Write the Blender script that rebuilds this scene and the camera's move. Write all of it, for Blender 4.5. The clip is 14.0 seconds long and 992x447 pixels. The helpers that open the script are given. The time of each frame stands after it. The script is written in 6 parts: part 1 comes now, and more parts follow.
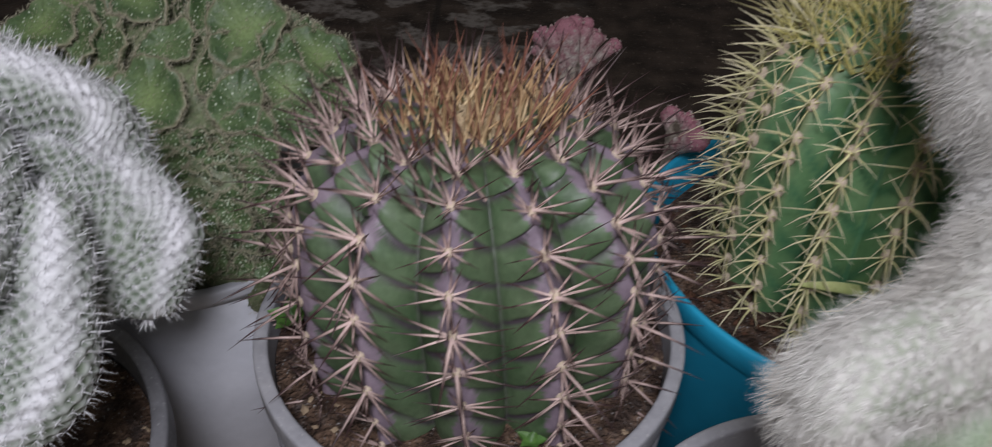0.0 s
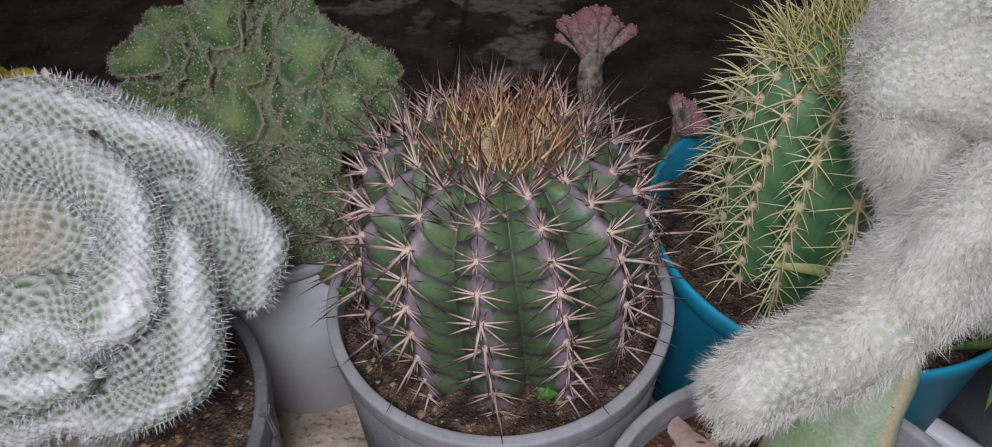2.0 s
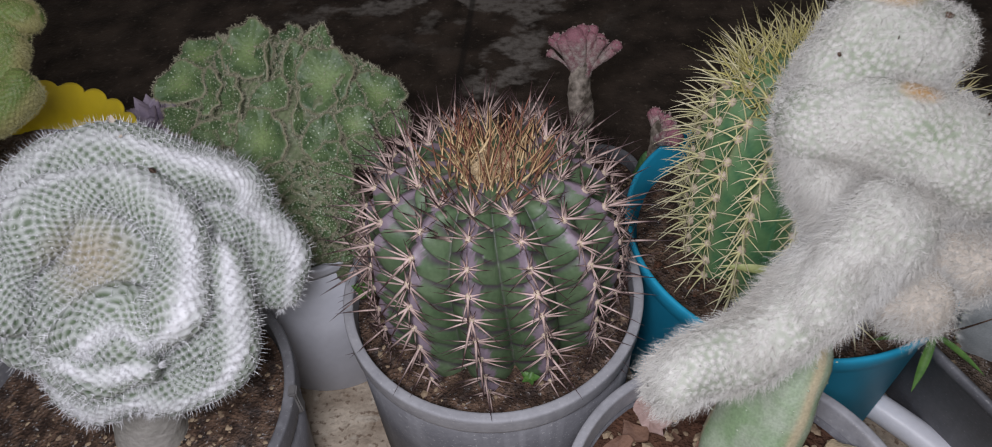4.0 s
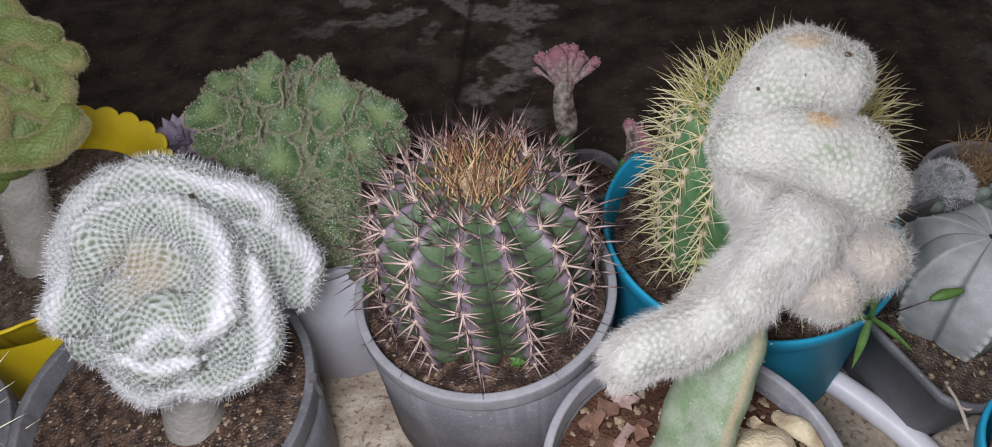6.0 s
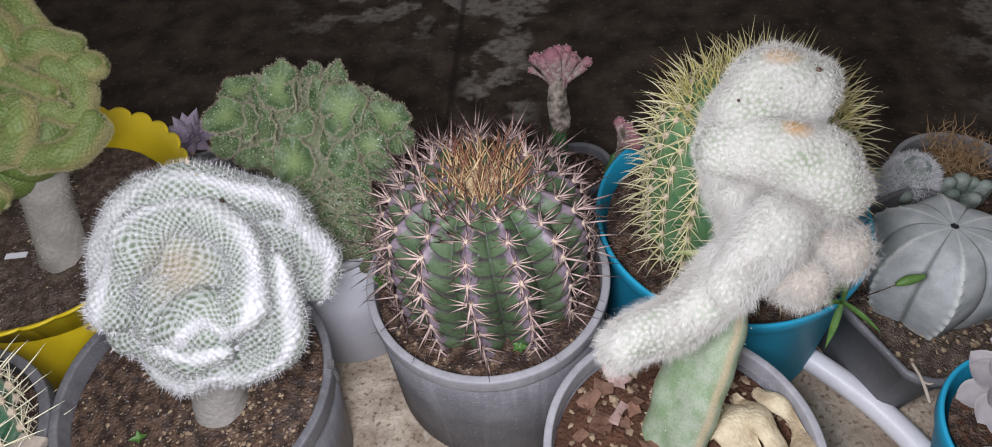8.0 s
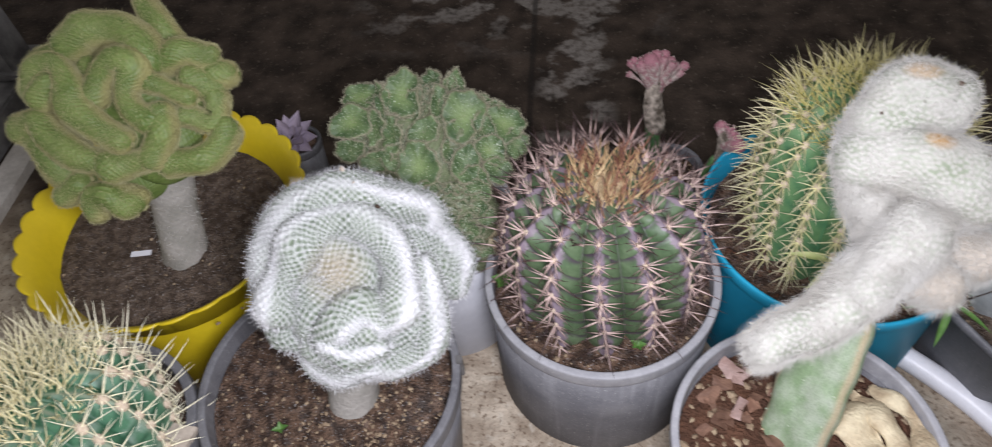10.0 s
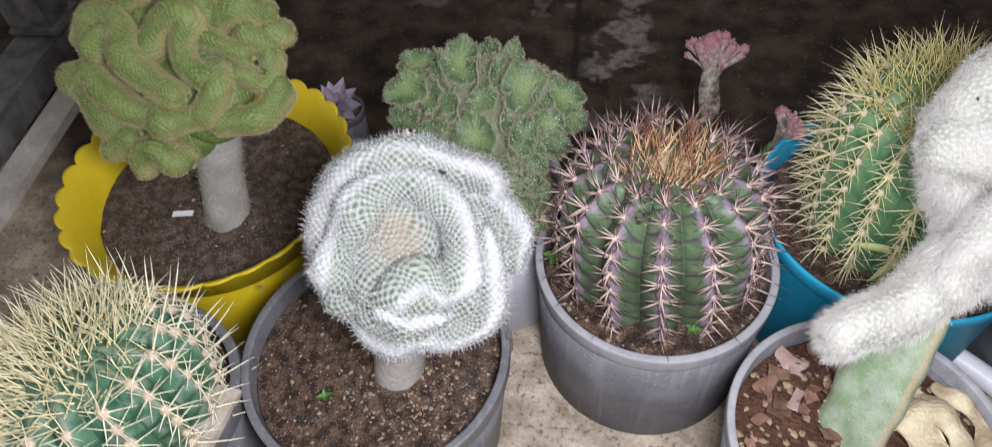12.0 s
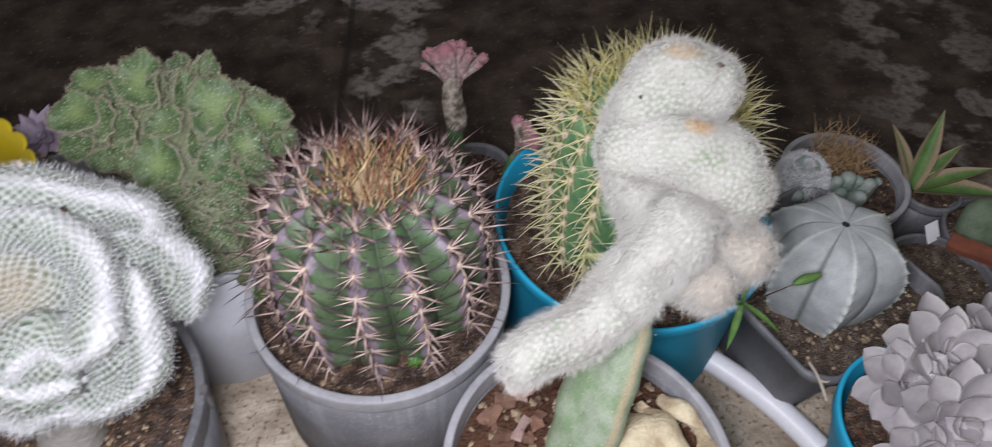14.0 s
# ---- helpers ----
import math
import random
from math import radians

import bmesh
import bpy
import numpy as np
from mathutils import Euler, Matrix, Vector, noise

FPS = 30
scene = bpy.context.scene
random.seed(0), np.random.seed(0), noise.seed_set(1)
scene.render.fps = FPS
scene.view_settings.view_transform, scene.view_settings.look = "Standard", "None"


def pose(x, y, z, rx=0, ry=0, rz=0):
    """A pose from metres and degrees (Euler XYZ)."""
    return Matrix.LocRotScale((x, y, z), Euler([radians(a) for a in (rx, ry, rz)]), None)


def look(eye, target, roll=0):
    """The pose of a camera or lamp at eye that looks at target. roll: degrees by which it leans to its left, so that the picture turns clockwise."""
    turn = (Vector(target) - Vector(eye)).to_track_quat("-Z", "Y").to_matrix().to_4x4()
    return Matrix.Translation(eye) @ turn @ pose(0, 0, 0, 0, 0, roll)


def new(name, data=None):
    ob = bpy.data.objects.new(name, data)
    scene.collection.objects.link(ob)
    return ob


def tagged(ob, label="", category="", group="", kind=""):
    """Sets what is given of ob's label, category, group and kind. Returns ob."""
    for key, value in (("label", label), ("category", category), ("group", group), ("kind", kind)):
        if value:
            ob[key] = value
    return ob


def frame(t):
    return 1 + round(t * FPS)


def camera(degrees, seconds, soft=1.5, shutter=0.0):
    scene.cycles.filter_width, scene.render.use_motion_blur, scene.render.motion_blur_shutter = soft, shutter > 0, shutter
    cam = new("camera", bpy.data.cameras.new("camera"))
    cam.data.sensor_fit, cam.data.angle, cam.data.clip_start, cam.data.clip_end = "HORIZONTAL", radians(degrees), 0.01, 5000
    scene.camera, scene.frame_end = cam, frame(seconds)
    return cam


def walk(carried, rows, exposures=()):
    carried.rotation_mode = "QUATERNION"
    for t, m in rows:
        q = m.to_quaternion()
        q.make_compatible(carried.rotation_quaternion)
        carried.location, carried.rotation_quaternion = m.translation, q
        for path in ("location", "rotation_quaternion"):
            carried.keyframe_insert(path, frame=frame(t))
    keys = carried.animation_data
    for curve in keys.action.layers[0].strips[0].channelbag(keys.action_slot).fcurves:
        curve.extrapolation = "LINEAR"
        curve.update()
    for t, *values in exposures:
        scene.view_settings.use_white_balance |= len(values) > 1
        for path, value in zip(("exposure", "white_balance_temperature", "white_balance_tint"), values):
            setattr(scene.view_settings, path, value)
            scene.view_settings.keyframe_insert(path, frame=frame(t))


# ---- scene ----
cam = camera(67.9, 14.0, soft=1.0, shutter=0.5)
PATH = [
    (0, (0.077, 0.083, 0.533), (0.075, 1.646, -0.715), 2.0),
    (0.5, (0.104, 0.078, 0.583), (0.086, 1.616, -0.695), 1.5),
    (1, (0.102, 0.066, 0.631), (0.04, 1.557, -0.7), -0.2),
    (1.5, (0.09, 0.056, 0.623), (0.001, 1.477, -0.782), -0.8),
    (2, (0.092, 0.049, 0.64), (-0.025, 1.444, -0.788), -1.8),
    (2.5, (0.093, 0.038, 0.659), (-0.04, 1.412, -0.789), -2.4),
    (3, (0.096, 0.029, 0.682), (-0.049, 1.383, -0.782), -2.9),
    (3.5, (0.102, 0.023, 0.694), (-0.04, 1.372, -0.776), -2.8),
    (4, (0.117, 0.013, 0.721), (-0.043, 1.349, -0.759), -3.5),
    (6.5, (0.148, -0.042, 0.81), (-0.046, 1.264, -0.693), -6.3),
    (7, (0.147, -0.049, 0.822), (-0.035, 1.252, -0.686), -6.0),
    (9.5, (0.073, -0.068, 0.888), (-0.075, 1.156, -0.687), -6.0),
    (10, (0.03, -0.074, 0.893), (-0.175, 1.17, -0.66), -7.3),
    (10.5, (-0.012, -0.078, 0.895), (-0.248, 1.194, -0.63), -7.2),
    (11, (-0.014, -0.078, 0.894), (-0.231, 1.219, -0.614), -5.8),
    (11.5, (-0.01, -0.078, 0.893), (-0.243, 1.212, -0.617), -6.0),
    (12, (-0.023, -0.078, 0.873), (-0.246, 1.138, -0.7), -5.3),
    (12.5, (0.004, -0.064, 0.854), (-0.17, 1.127, -0.743), -3.7),
    (13, (0.053, -0.05, 0.842), (-0.045, 1.157, -0.75), -1.6),
    (13.5, (0.097, -0.033, 0.819), (0.126, 1.191, -0.763), 1.5),
    (14, (0.141, -0.024, 0.816), (0.251, 1.247, -0.724), 2.7),
]
walk(cam, [(t, look(eye, target, roll)) for t, eye, target, roll in PATH],
     exposures=[(0, 0.0), (4, 0.12), (6.5, 0.56), (9.5, 0.68), (10.5, 0.86), (11.5, 0.92), (12, 0.84), (12.5, 0.56), (13.5, 0.50), (14, 0.64)])

# ---- light: a black night, with the lamp of the phone over the pots ----
world = bpy.data.worlds.new("night_sky")
scene.world = world
world.use_nodes = True
world.node_tree.nodes["Background"].inputs["Color"].default_value = (0.95, 0.92, 0.92, 1)
world.node_tree.nodes["Background"].inputs["Strength"].default_value = 0.14
flash_data = bpy.data.lights.new("phone_flash", "POINT")
flash_data.energy, flash_data.shadow_soft_size, flash_data.color = 18.6, 0.095, (0.960, 0.953, 1.052)
flash = new("phone_flash", flash_data)
flash.location = (0.068, -0.054, 0.822)


# ---- materials ----
def surface(name, base, other, scale=40.0, rough=0.6, bump=0.3, grain=6.0, attrs=(), spec=0.4, depth=0.002,
            stripes=None, vary=0.0, contrast=(0.35, 0.65), subsurface=0.0, fine=0.25):
    """A mottled surface: two colours in broad patches, a finer grain over them, relief, and colours laid on by attributes."""
    m = bpy.data.materials.new(name)
    m.use_nodes = True
    n, link = m.node_tree.nodes, m.node_tree.links.new
    shader = n["Principled BSDF"]
    where = n.new("ShaderNodeTexCoord")
    broad, small = n.new("ShaderNodeTexNoise"), n.new("ShaderNodeTexNoise")
    broad.inputs["Scale"].default_value, small.inputs["Scale"].default_value = scale, scale * grain
    broad.inputs["Detail"].default_value, small.inputs["Detail"].default_value = 5, 3
    for tex in (broad, small):
        link(where.outputs["Object"], tex.inputs["Vector"])
    ramp = n.new("ShaderNodeValToRGB")
    ramp.color_ramp.elements[0].position, ramp.color_ramp.elements[1].position = contrast
    ramp.color_ramp.elements[0].color, ramp.color_ramp.elements[1].color = (*base, 1), (*other, 1)
    link(broad.outputs["Fac"], ramp.inputs["Fac"])
    value = ramp.outputs["Color"]
    for key, colour in attrs:
        att, mix = n.new("ShaderNodeAttribute"), n.new("ShaderNodeMixRGB")
        att.attribute_name = key
        mix.inputs["Color2"].default_value = (*colour, 1)
        link(att.outputs["Fac"], mix.inputs["Fac"])
        link(value, mix.inputs["Color1"])
        value = mix.outputs["Color"]
    shade, over = n.new("ShaderNodeMapRange"), n.new("ShaderNodeMixRGB")
    shade.inputs["To Min"].default_value, shade.inputs["To Max"].default_value = 1 - fine, 1 + fine
    over.blend_type, over.inputs["Fac"].default_value = "MULTIPLY", 1
    link(small.outputs["Fac"], shade.inputs["Value"])
    link(value, over.inputs["Color1"])
    link(shade.outputs["Result"], over.inputs["Color2"])
    value = over.outputs["Color"]
    if vary:
        info, span, tone = n.new("ShaderNodeObjectInfo"), n.new("ShaderNodeMapRange"), n.new("ShaderNodeMixRGB")
        span.inputs["To Min"].default_value, span.inputs["To Max"].default_value = 1 - vary, 1 + vary
        tone.blend_type, tone.inputs["Fac"].default_value = "MULTIPLY", 1
        link(info.outputs["Random"], span.inputs["Value"])
        link(value, tone.inputs["Color1"])
        link(span.outputs["Result"], tone.inputs["Color2"])
        value = tone.outputs["Color"]
    link(value, shader.inputs["Base Color"])
    gloss = n.new("ShaderNodeMapRange")
    gloss.inputs["To Min"].default_value, gloss.inputs["To Max"].default_value = max(rough - 0.15, 0.05), min(rough + 0.15, 1)
    link(broad.outputs["Fac"], gloss.inputs["Value"])
    link(gloss.outputs["Result"], shader.inputs["Roughness"])
    shader.inputs["Specular IOR Level"].default_value = spec
    if subsurface:
        shader.inputs["Subsurface Weight"].default_value = subsurface
        shader.inputs["Subsurface Radius"].default_value = (0.003, 0.004, 0.002)
    if bump:
        relief = n.new("ShaderNodeBump")
        relief.inputs["Strength"].default_value, relief.inputs["Distance"].default_value = bump, depth
        link(small.outputs["Fac"], relief.inputs["Height"])
        link(relief.outputs["Normal"], shader.inputs["Normal"])
    return m


def floor_material():
    """Cement: bare and beige near the pots, blackened further off, with pale patches and a joint."""
    m = surface("stained_cement", (0.56, 0.48, 0.38), (0.30, 0.24, 0.18), 22, 0.85, 0.8, 7, spec=0.2, depth=0.004)
    n, link = m.node_tree.nodes, m.node_tree.links.new
    shader = n["Principled BSDF"]
    bare = shader.inputs["Base Color"].links[0].from_socket
    where, axes = n.new("ShaderNodeNewGeometry"), n.new("ShaderNodeSeparateXYZ")
    link(where.outputs["Position"], axes.inputs["Vector"])

    def noise_at(scale, detail, stretch=(1, 1, 1)):
        tex, move = n.new("ShaderNodeTexNoise"), n.new("ShaderNodeMapping")
        tex.inputs["Scale"].default_value, tex.inputs["Detail"].default_value = scale, detail
        move.inputs["Scale"].default_value = stretch
        link(where.outputs["Position"], move.inputs["Vector"])
        link(move.outputs["Vector"], tex.inputs["Vector"])
        return tex.outputs["Fac"]

    def calc(kind, a, b):
        node = n.new("ShaderNodeMath")
        node.operation = kind
        for socket, v in zip(node.inputs, (a, b)):
            if isinstance(v, (int, float)):
                socket.default_value = v
            else:
                link(v, socket)
        return node.outputs[0]

    def step(value, lo, hi):
        node = n.new("ShaderNodeMapRange")
        node.inputs["From Min"].default_value, node.inputs["From Max"].default_value = lo, hi
        link(value, node.inputs["Value"])
        return node.outputs["Result"]

    def mix(fac, a, b):
        node = n.new("ShaderNodeMixRGB")
        link(fac, node.inputs["Fac"])
        for socket, v in zip(node.inputs[1:], (a, b)):
            if isinstance(v, tuple):
                socket.default_value = (*v, 1)
            else:
                link(v, socket)
        return node.outputs["Color"]

    x, y = axes.outputs["X"], axes.outputs["Y"]
    bare = mix(calc("MULTIPLY", step(noise_at(150, 3), 0.56, 0.66), 0.75), bare, (0.13, 0.085, 0.055))
    bare = mix(calc("MULTIPLY", step(noise_at(60, 5), 0.58, 0.70), 0.6), bare, (0.62, 0.57, 0.48))
    bare = mix(calc("MULTIPLY", step(noise_at(9, 6), 0.50, 0.66), 0.6), bare, (0.22, 0.17, 0.125))
    edge = calc("ADD", y, calc("MULTIPLY", calc("SUBTRACT", noise_at(5, 4), 0.5), 0.35))
    dark = mix(step(noise_at(18, 8), 0.36, 0.66), (0.024, 0.017, 0.0125), (0.071, 0.0515, 0.039))
    dark = mix(calc("MULTIPLY", step(noise_at(110, 4), 0.60, 0.70), 0.5), dark, (0.15, 0.12, 0.095))
    colour = mix(step(edge, 0.66, 0.76), bare, dark)
    # pale patches: one wide area far back, one strip beside the joint, one to the right
    far = calc("MULTIPLY", step(calc("ABSOLUTE", calc("ADD", x, 0.10), 0), 0.34, 0.20), step(y, 1.04, 1.20))
    strip = calc("MULTIPLY", step(calc("ABSOLUTE", calc("SUBTRACT", x, 0.035), 0), 0.08, 0.045), step(y, 0.70, 0.78))
    side = calc("MULTIPLY", step(calc("ABSOLUTE", calc("SUBTRACT", x, 1.0), 0), 0.22, 0.08), 0.75)
    area = calc("MULTIPLY", calc("MAXIMUM", calc("MAXIMUM", far, strip), side), step(y, 2.7, 2.2))
    patchy = calc("MULTIPLY", area, step(noise_at(13, 5, (0.8, 1.0, 1)), 0.50, 0.56))
    joint = step(calc("ABSOLUTE", calc("ADD", x, 0.044), 0), 0.008, 0.003)
    colour = mix(calc("MULTIPLY", calc("MULTIPLY", patchy, step(noise_at(70, 4), 0.25, 0.55)), 0.9), colour, (0.225, 0.203, 0.182))
    colour = mix(calc("MULTIPLY", calc("MULTIPLY", joint, step(y, 0.6, 0.75)), 0.7), colour, (0.015, 0.012, 0.010))
    link(colour, shader.inputs["Base Color"])
    return m


CEMENT = floor_material()
def scuffed(m, amount, specks):
    """Upright scuffs and pale dust specks over a plastic."""
    n, link = m.node_tree.nodes, m.node_tree.links.new
    shader = n["Principled BSDF"]
    under = shader.inputs["Base Color"].links[0].from_socket
    where, move = n.new("ShaderNodeTexCoord"), n.new("ShaderNodeMapping")
    move.inputs["Scale"].default_value = (1, 1, 0.06)
    link(where.outputs["Object"], move.inputs["Vector"])
    for scale, lo, hi, vector, depth, colour in ((90, 0.52, 0.80, move.outputs["Vector"], amount, (0.46, 0.46, 0.48)), (420, 0.62, 0.72, where.outputs["Object"], specks, (0.50, 0.49, 0.48)),
                                                 (14, 0.55, 0.75, where.outputs["Object"], amount * 0.7, (0.40, 0.38, 0.36))):
        tex, span, lay = n.new("ShaderNodeTexNoise"), n.new("ShaderNodeMapRange"), n.new("ShaderNodeMixRGB")
        tex.inputs["Scale"].default_value, tex.inputs["Detail"].default_value = scale, 4
        span.inputs["From Min"].default_value, span.inputs["From Max"].default_value, span.inputs["To Max"].default_value = lo, hi, depth
        lay.inputs["Color2"].default_value = (*colour, 1)
        link(vector, tex.inputs["Vector"])
        link(tex.outputs["Fac"], span.inputs["Value"])
        link(span.outputs["Result"], lay.inputs["Fac"])
        link(under, lay.inputs["Color1"])
        under = lay.outputs["Color"]
    link(under, shader.inputs["Base Color"])
    return m


GREY_PLASTIC = surface("grey_pot_plastic", (0.128, 0.128, 0.140), (0.172, 0.172, 0.184), 22, 0.72, 0.2, 9, spec=0.22, fine=0.2)
PALE_PLASTIC = surface("pale_grey_plastic", (0.52, 0.53, 0.57), (0.46, 0.47, 0.51), 14, 0.5, 0.1, 9, spec=0.4, fine=0.08)
RIM_PLASTIC = surface("scuffed_rim_plastic", (0.34, 0.34, 0.36), (0.27, 0.27, 0.29), 30, 0.68, 0.2, 8, spec=0.25, fine=0.2)
DARK_PLASTIC = surface("dark_pot_plastic", (0.11, 0.11, 0.12), (0.15, 0.15, 0.16), 25, 0.5, 0.12, 9, spec=0.4)
BLUE_PLASTIC = surface("blue_pot_plastic", (0.018, 0.31, 0.50), (0.022, 0.35, 0.55), 12, 0.55, 0.08, 9, spec=0.3, fine=0.08)
YELLOW_PLASTIC = surface("yellow_pot_plastic", (0.72, 0.55, 0.02), (0.64, 0.47, 0.015), 12, 0.4, 0.06, 9, spec=0.45, fine=0.08)
WHITE_PLASTIC = surface("white_plastic", (0.82, 0.82, 0.86), (0.74, 0.74, 0.78), 20, 0.4, 0.08, 9, fine=0.08)
for plastic, amount, specks in ((GREY_PLASTIC, 0.22, 0.5), (RIM_PLASTIC, 0.35, 0.55), (DARK_PLASTIC, 0.2, 0.35)):
    scuffed(plastic, amount, specks)
DARK_SOIL = surface("dark_potting_soil", (0.048, 0.028, 0.019), (0.165, 0.102, 0.068), 75, 0.8, 1.0, 5, spec=0.3, depth=0.009, fine=0.6, contrast=(0.42, 0.60))
DRY_SOIL = surface("dry_potting_soil", (0.095, 0.068, 0.051), (0.195, 0.145, 0.110), 85, 0.95, 1.0, 5, spec=0.15, depth=0.008, fine=0.6, contrast=(0.42, 0.60))
for soil in (DARK_SOIL, DRY_SOIL):
    scuffed(soil, 0.12, 0.8)
RED_SOIL = surface("reddish_bark_soil", (0.12, 0.060, 0.038), (0.065, 0.035, 0.024), 45, 0.95, 1.0, 6, spec=0.1, depth=0.006, fine=0.5)
PEBBLE = surface("tan_grit", (0.38, 0.29, 0.19), (0.20, 0.14, 0.09), 90, 0.8, 0.3, 6)
BARK_CHIP = surface("red_brown_bark", (0.115, 0.058, 0.037), (0.215, 0.120, 0.080), 60, 0.7, 0.5, 6, vary=0.3)
PALE_SCRAP = surface("pale_dry_skin", (0.42, 0.30, 0.27), (0.30, 0.19, 0.16), 60, 0.7, 0.4, 6)
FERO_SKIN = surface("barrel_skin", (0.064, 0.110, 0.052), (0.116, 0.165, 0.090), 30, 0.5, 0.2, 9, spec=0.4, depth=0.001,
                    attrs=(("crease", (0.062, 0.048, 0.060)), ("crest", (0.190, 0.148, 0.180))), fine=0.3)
GOLD_SKIN = surface("golden_barrel_skin", (0.088, 0.185, 0.078), (0.138, 0.250, 0.112), 30, 0.5, 0.2, 9, depth=0.001,
                    attrs=(("crease", (0.05, 0.140, 0.065)), ("crest", (0.16, 0.20, 0.10))), fine=0.2)
BLOOM_SKIN = surface("scarred_barrel_skin", (0.065, 0.165, 0.095), (0.25, 0.32, 0.27), 45, 0.5, 0.2, 9, depth=0.001,
                     attrs=(("crease", (0.02, 0.08, 0.04)), ("crest", (0.20, 0.24, 0.17))), fine=0.25, contrast=(0.5, 0.72))
FERO_SPINE = surface("mauve_spine", (0.58, 0.44, 0.395), (0.45, 0.315, 0.285), 120, 0.45, 0.1, 6, attrs=(("tip", (0.045, 0.022, 0.022)),), vary=0.15)
CROWN_SPINE = surface("rust_spine", (0.42, 0.26, 0.15), (0.27, 0.13, 0.08), 120, 0.45, 0.1, 6, attrs=(("tip", (0.24, 0.10, 0.07)),))
STRAW_CROWN = surface("straw_crown_spine", (0.72, 0.57, 0.34), (0.62, 0.47, 0.26), 120, 0.45, 0.1, 6, attrs=(("tip", (0.52, 0.34, 0.18)),))
CROWN_WOOL = surface("tan_crown_wool", (0.48, 0.35, 0.20), (0.66, 0.52, 0.33), 150, 0.9, 1.0, 5, fine=0.4)
GOLD_SPINE = surface("straw_spine", (0.64, 0.61, 0.33), (0.55, 0.51, 0.24), 120, 0.4, 0.1, 6, attrs=(("tip", (0.66, 0.60, 0.40)),), vary=0.15)
GOLD_CROWN = surface("yellow_crown_spine", (0.70, 0.64, 0.22), (0.62, 0.55, 0.19), 200, 0.45, 0.1, 6, attrs=(("tip", (0.62, 0.56, 0.28)),))
PALE_SPINE = surface("ivory_spine", (0.82, 0.77, 0.57), (0.76, 0.70, 0.46), 120, 0.4, 0.1, 6, attrs=(("tip", (0.84, 0.80, 0.62)),), vary=0.15)
PALE_CROWN = surface("straw_tuft_spine", (0.84, 0.77, 0.48), (0.76, 0.68, 0.37), 160, 0.45, 0.1, 6, attrs=(("tip", (0.80, 0.74, 0.50)),))
AREOLE_WOOL = surface("tan_areole_wool", (0.50, 0.40, 0.29), (0.60, 0.50, 0.39), 300, 0.95, 0.5, 4)
WHITE_CREST = surface("mammillaria_skin", (0.050, 0.080, 0.040), (0.085, 0.118, 0.064), 25, 0.6, 0.2, 8, depth=0.001,
                      attrs=(("wool", (0.44, 0.455, 0.44)), ("stripe", (0.57, 0.57, 0.585)), ("brown", (0.33, 0.23, 0.14))), fine=0.15)
WHITE_SPINE = surface("white_spine", (0.62, 0.62, 0.635), (0.54, 0.54, 0.55), 60, 0.5, 0, 6, fine=0.08)
WOOL_SKIN = surface("woolly_skin", (0.36, 0.37, 0.32), (0.43, 0.43, 0.385), 40, 0.8, 0.3, 8, depth=0.001,
                    attrs=(("wool", (0.44, 0.43, 0.40)), ("leaf", (0.17, 0.215, 0.135)), ("brown", (0.44, 0.25, 0.08))), fine=0.12)
WOOL_HAIR = surface("white_wool_hair", (0.58, 0.57, 0.54), (0.46, 0.44, 0.40), 30, 0.7, 0, 6, fine=0.1)
MONSTROSE = surface("olive_crest_skin", (0.095, 0.150, 0.034), (0.160, 0.215, 0.060), 30, 0.55, 0.35, 8, depth=0.001,
                    attrs=(("edge", (0.31, 0.28, 0.12)),), fine=0.3)
MONSTROSE_FUZZ = surface("olive_fuzz", (0.46, 0.44, 0.24), (0.38, 0.35, 0.17), 60, 0.7, 0, 6)
FAN_SKIN = surface("green_fan_skin", (0.046, 0.085, 0.033), (0.112, 0.166, 0.070), 55, 0.5, 0.8, 7, depth=0.001,
                   attrs=(("edge", (0.33, 0.28, 0.20)), ("pale", (0.22, 0.30, 0.11))), fine=0.4)
FAN_FUZZ = surface("grey_tan_fuzz", (0.40, 0.38, 0.28), (0.31, 0.29, 0.20), 60, 0.7, 0, 6)
DOT = surface("pale_areole_dot", (0.44, 0.50, 0.38), (0.38, 0.44, 0.31), 60, 0.7, 0, 6)
STOCK_GREY = surface("corky_grey_stock", (0.36, 0.34, 0.31), (0.27, 0.26, 0.23), 40, 0.85, 0.5, 7, fine=0.2)
STOCK_GREEN = surface("waxy_green_stock", (0.19, 0.27, 0.15), (0.32, 0.37, 0.28), 60, 0.5, 0.2, 9,
                      attrs=(("cork", (0.46, 0.38, 0.25)),), fine=0.35)
CORAL = surface("pink_crest_skin", (0.25, 0.12, 0.13), (0.44, 0.38, 0.34), 160, 0.6, 0.8, 4, attrs=(("edge", (0.34, 0.15, 0.18)),), fine=0.45)
CORAL_STEM = surface("mottled_coral_stem", (0.42, 0.36, 0.30), (0.07, 0.055, 0.04), 95, 0.7, 0.4, 5)
GREEN_STEM = surface("dark_green_stem", (0.045, 0.12, 0.045), (0.08, 0.17, 0.06), 60, 0.5, 0.3, 6)
DULL_GREEN = surface("dull_green_skin", (0.09, 0.13, 0.08), (0.15, 0.19, 0.12), 60, 0.6, 0.3, 6)
ASTRO_SKIN = surface("chalky_grey_skin", (0.32, 0.345, 0.345), (0.43, 0.455, 0.455), 55, 0.75, 0.4, 14, depth=0.001,
                     attrs=(("crest", (0.56, 0.58, 0.56)), ("seam", (0.14, 0.15, 0.14))), fine=0.3)
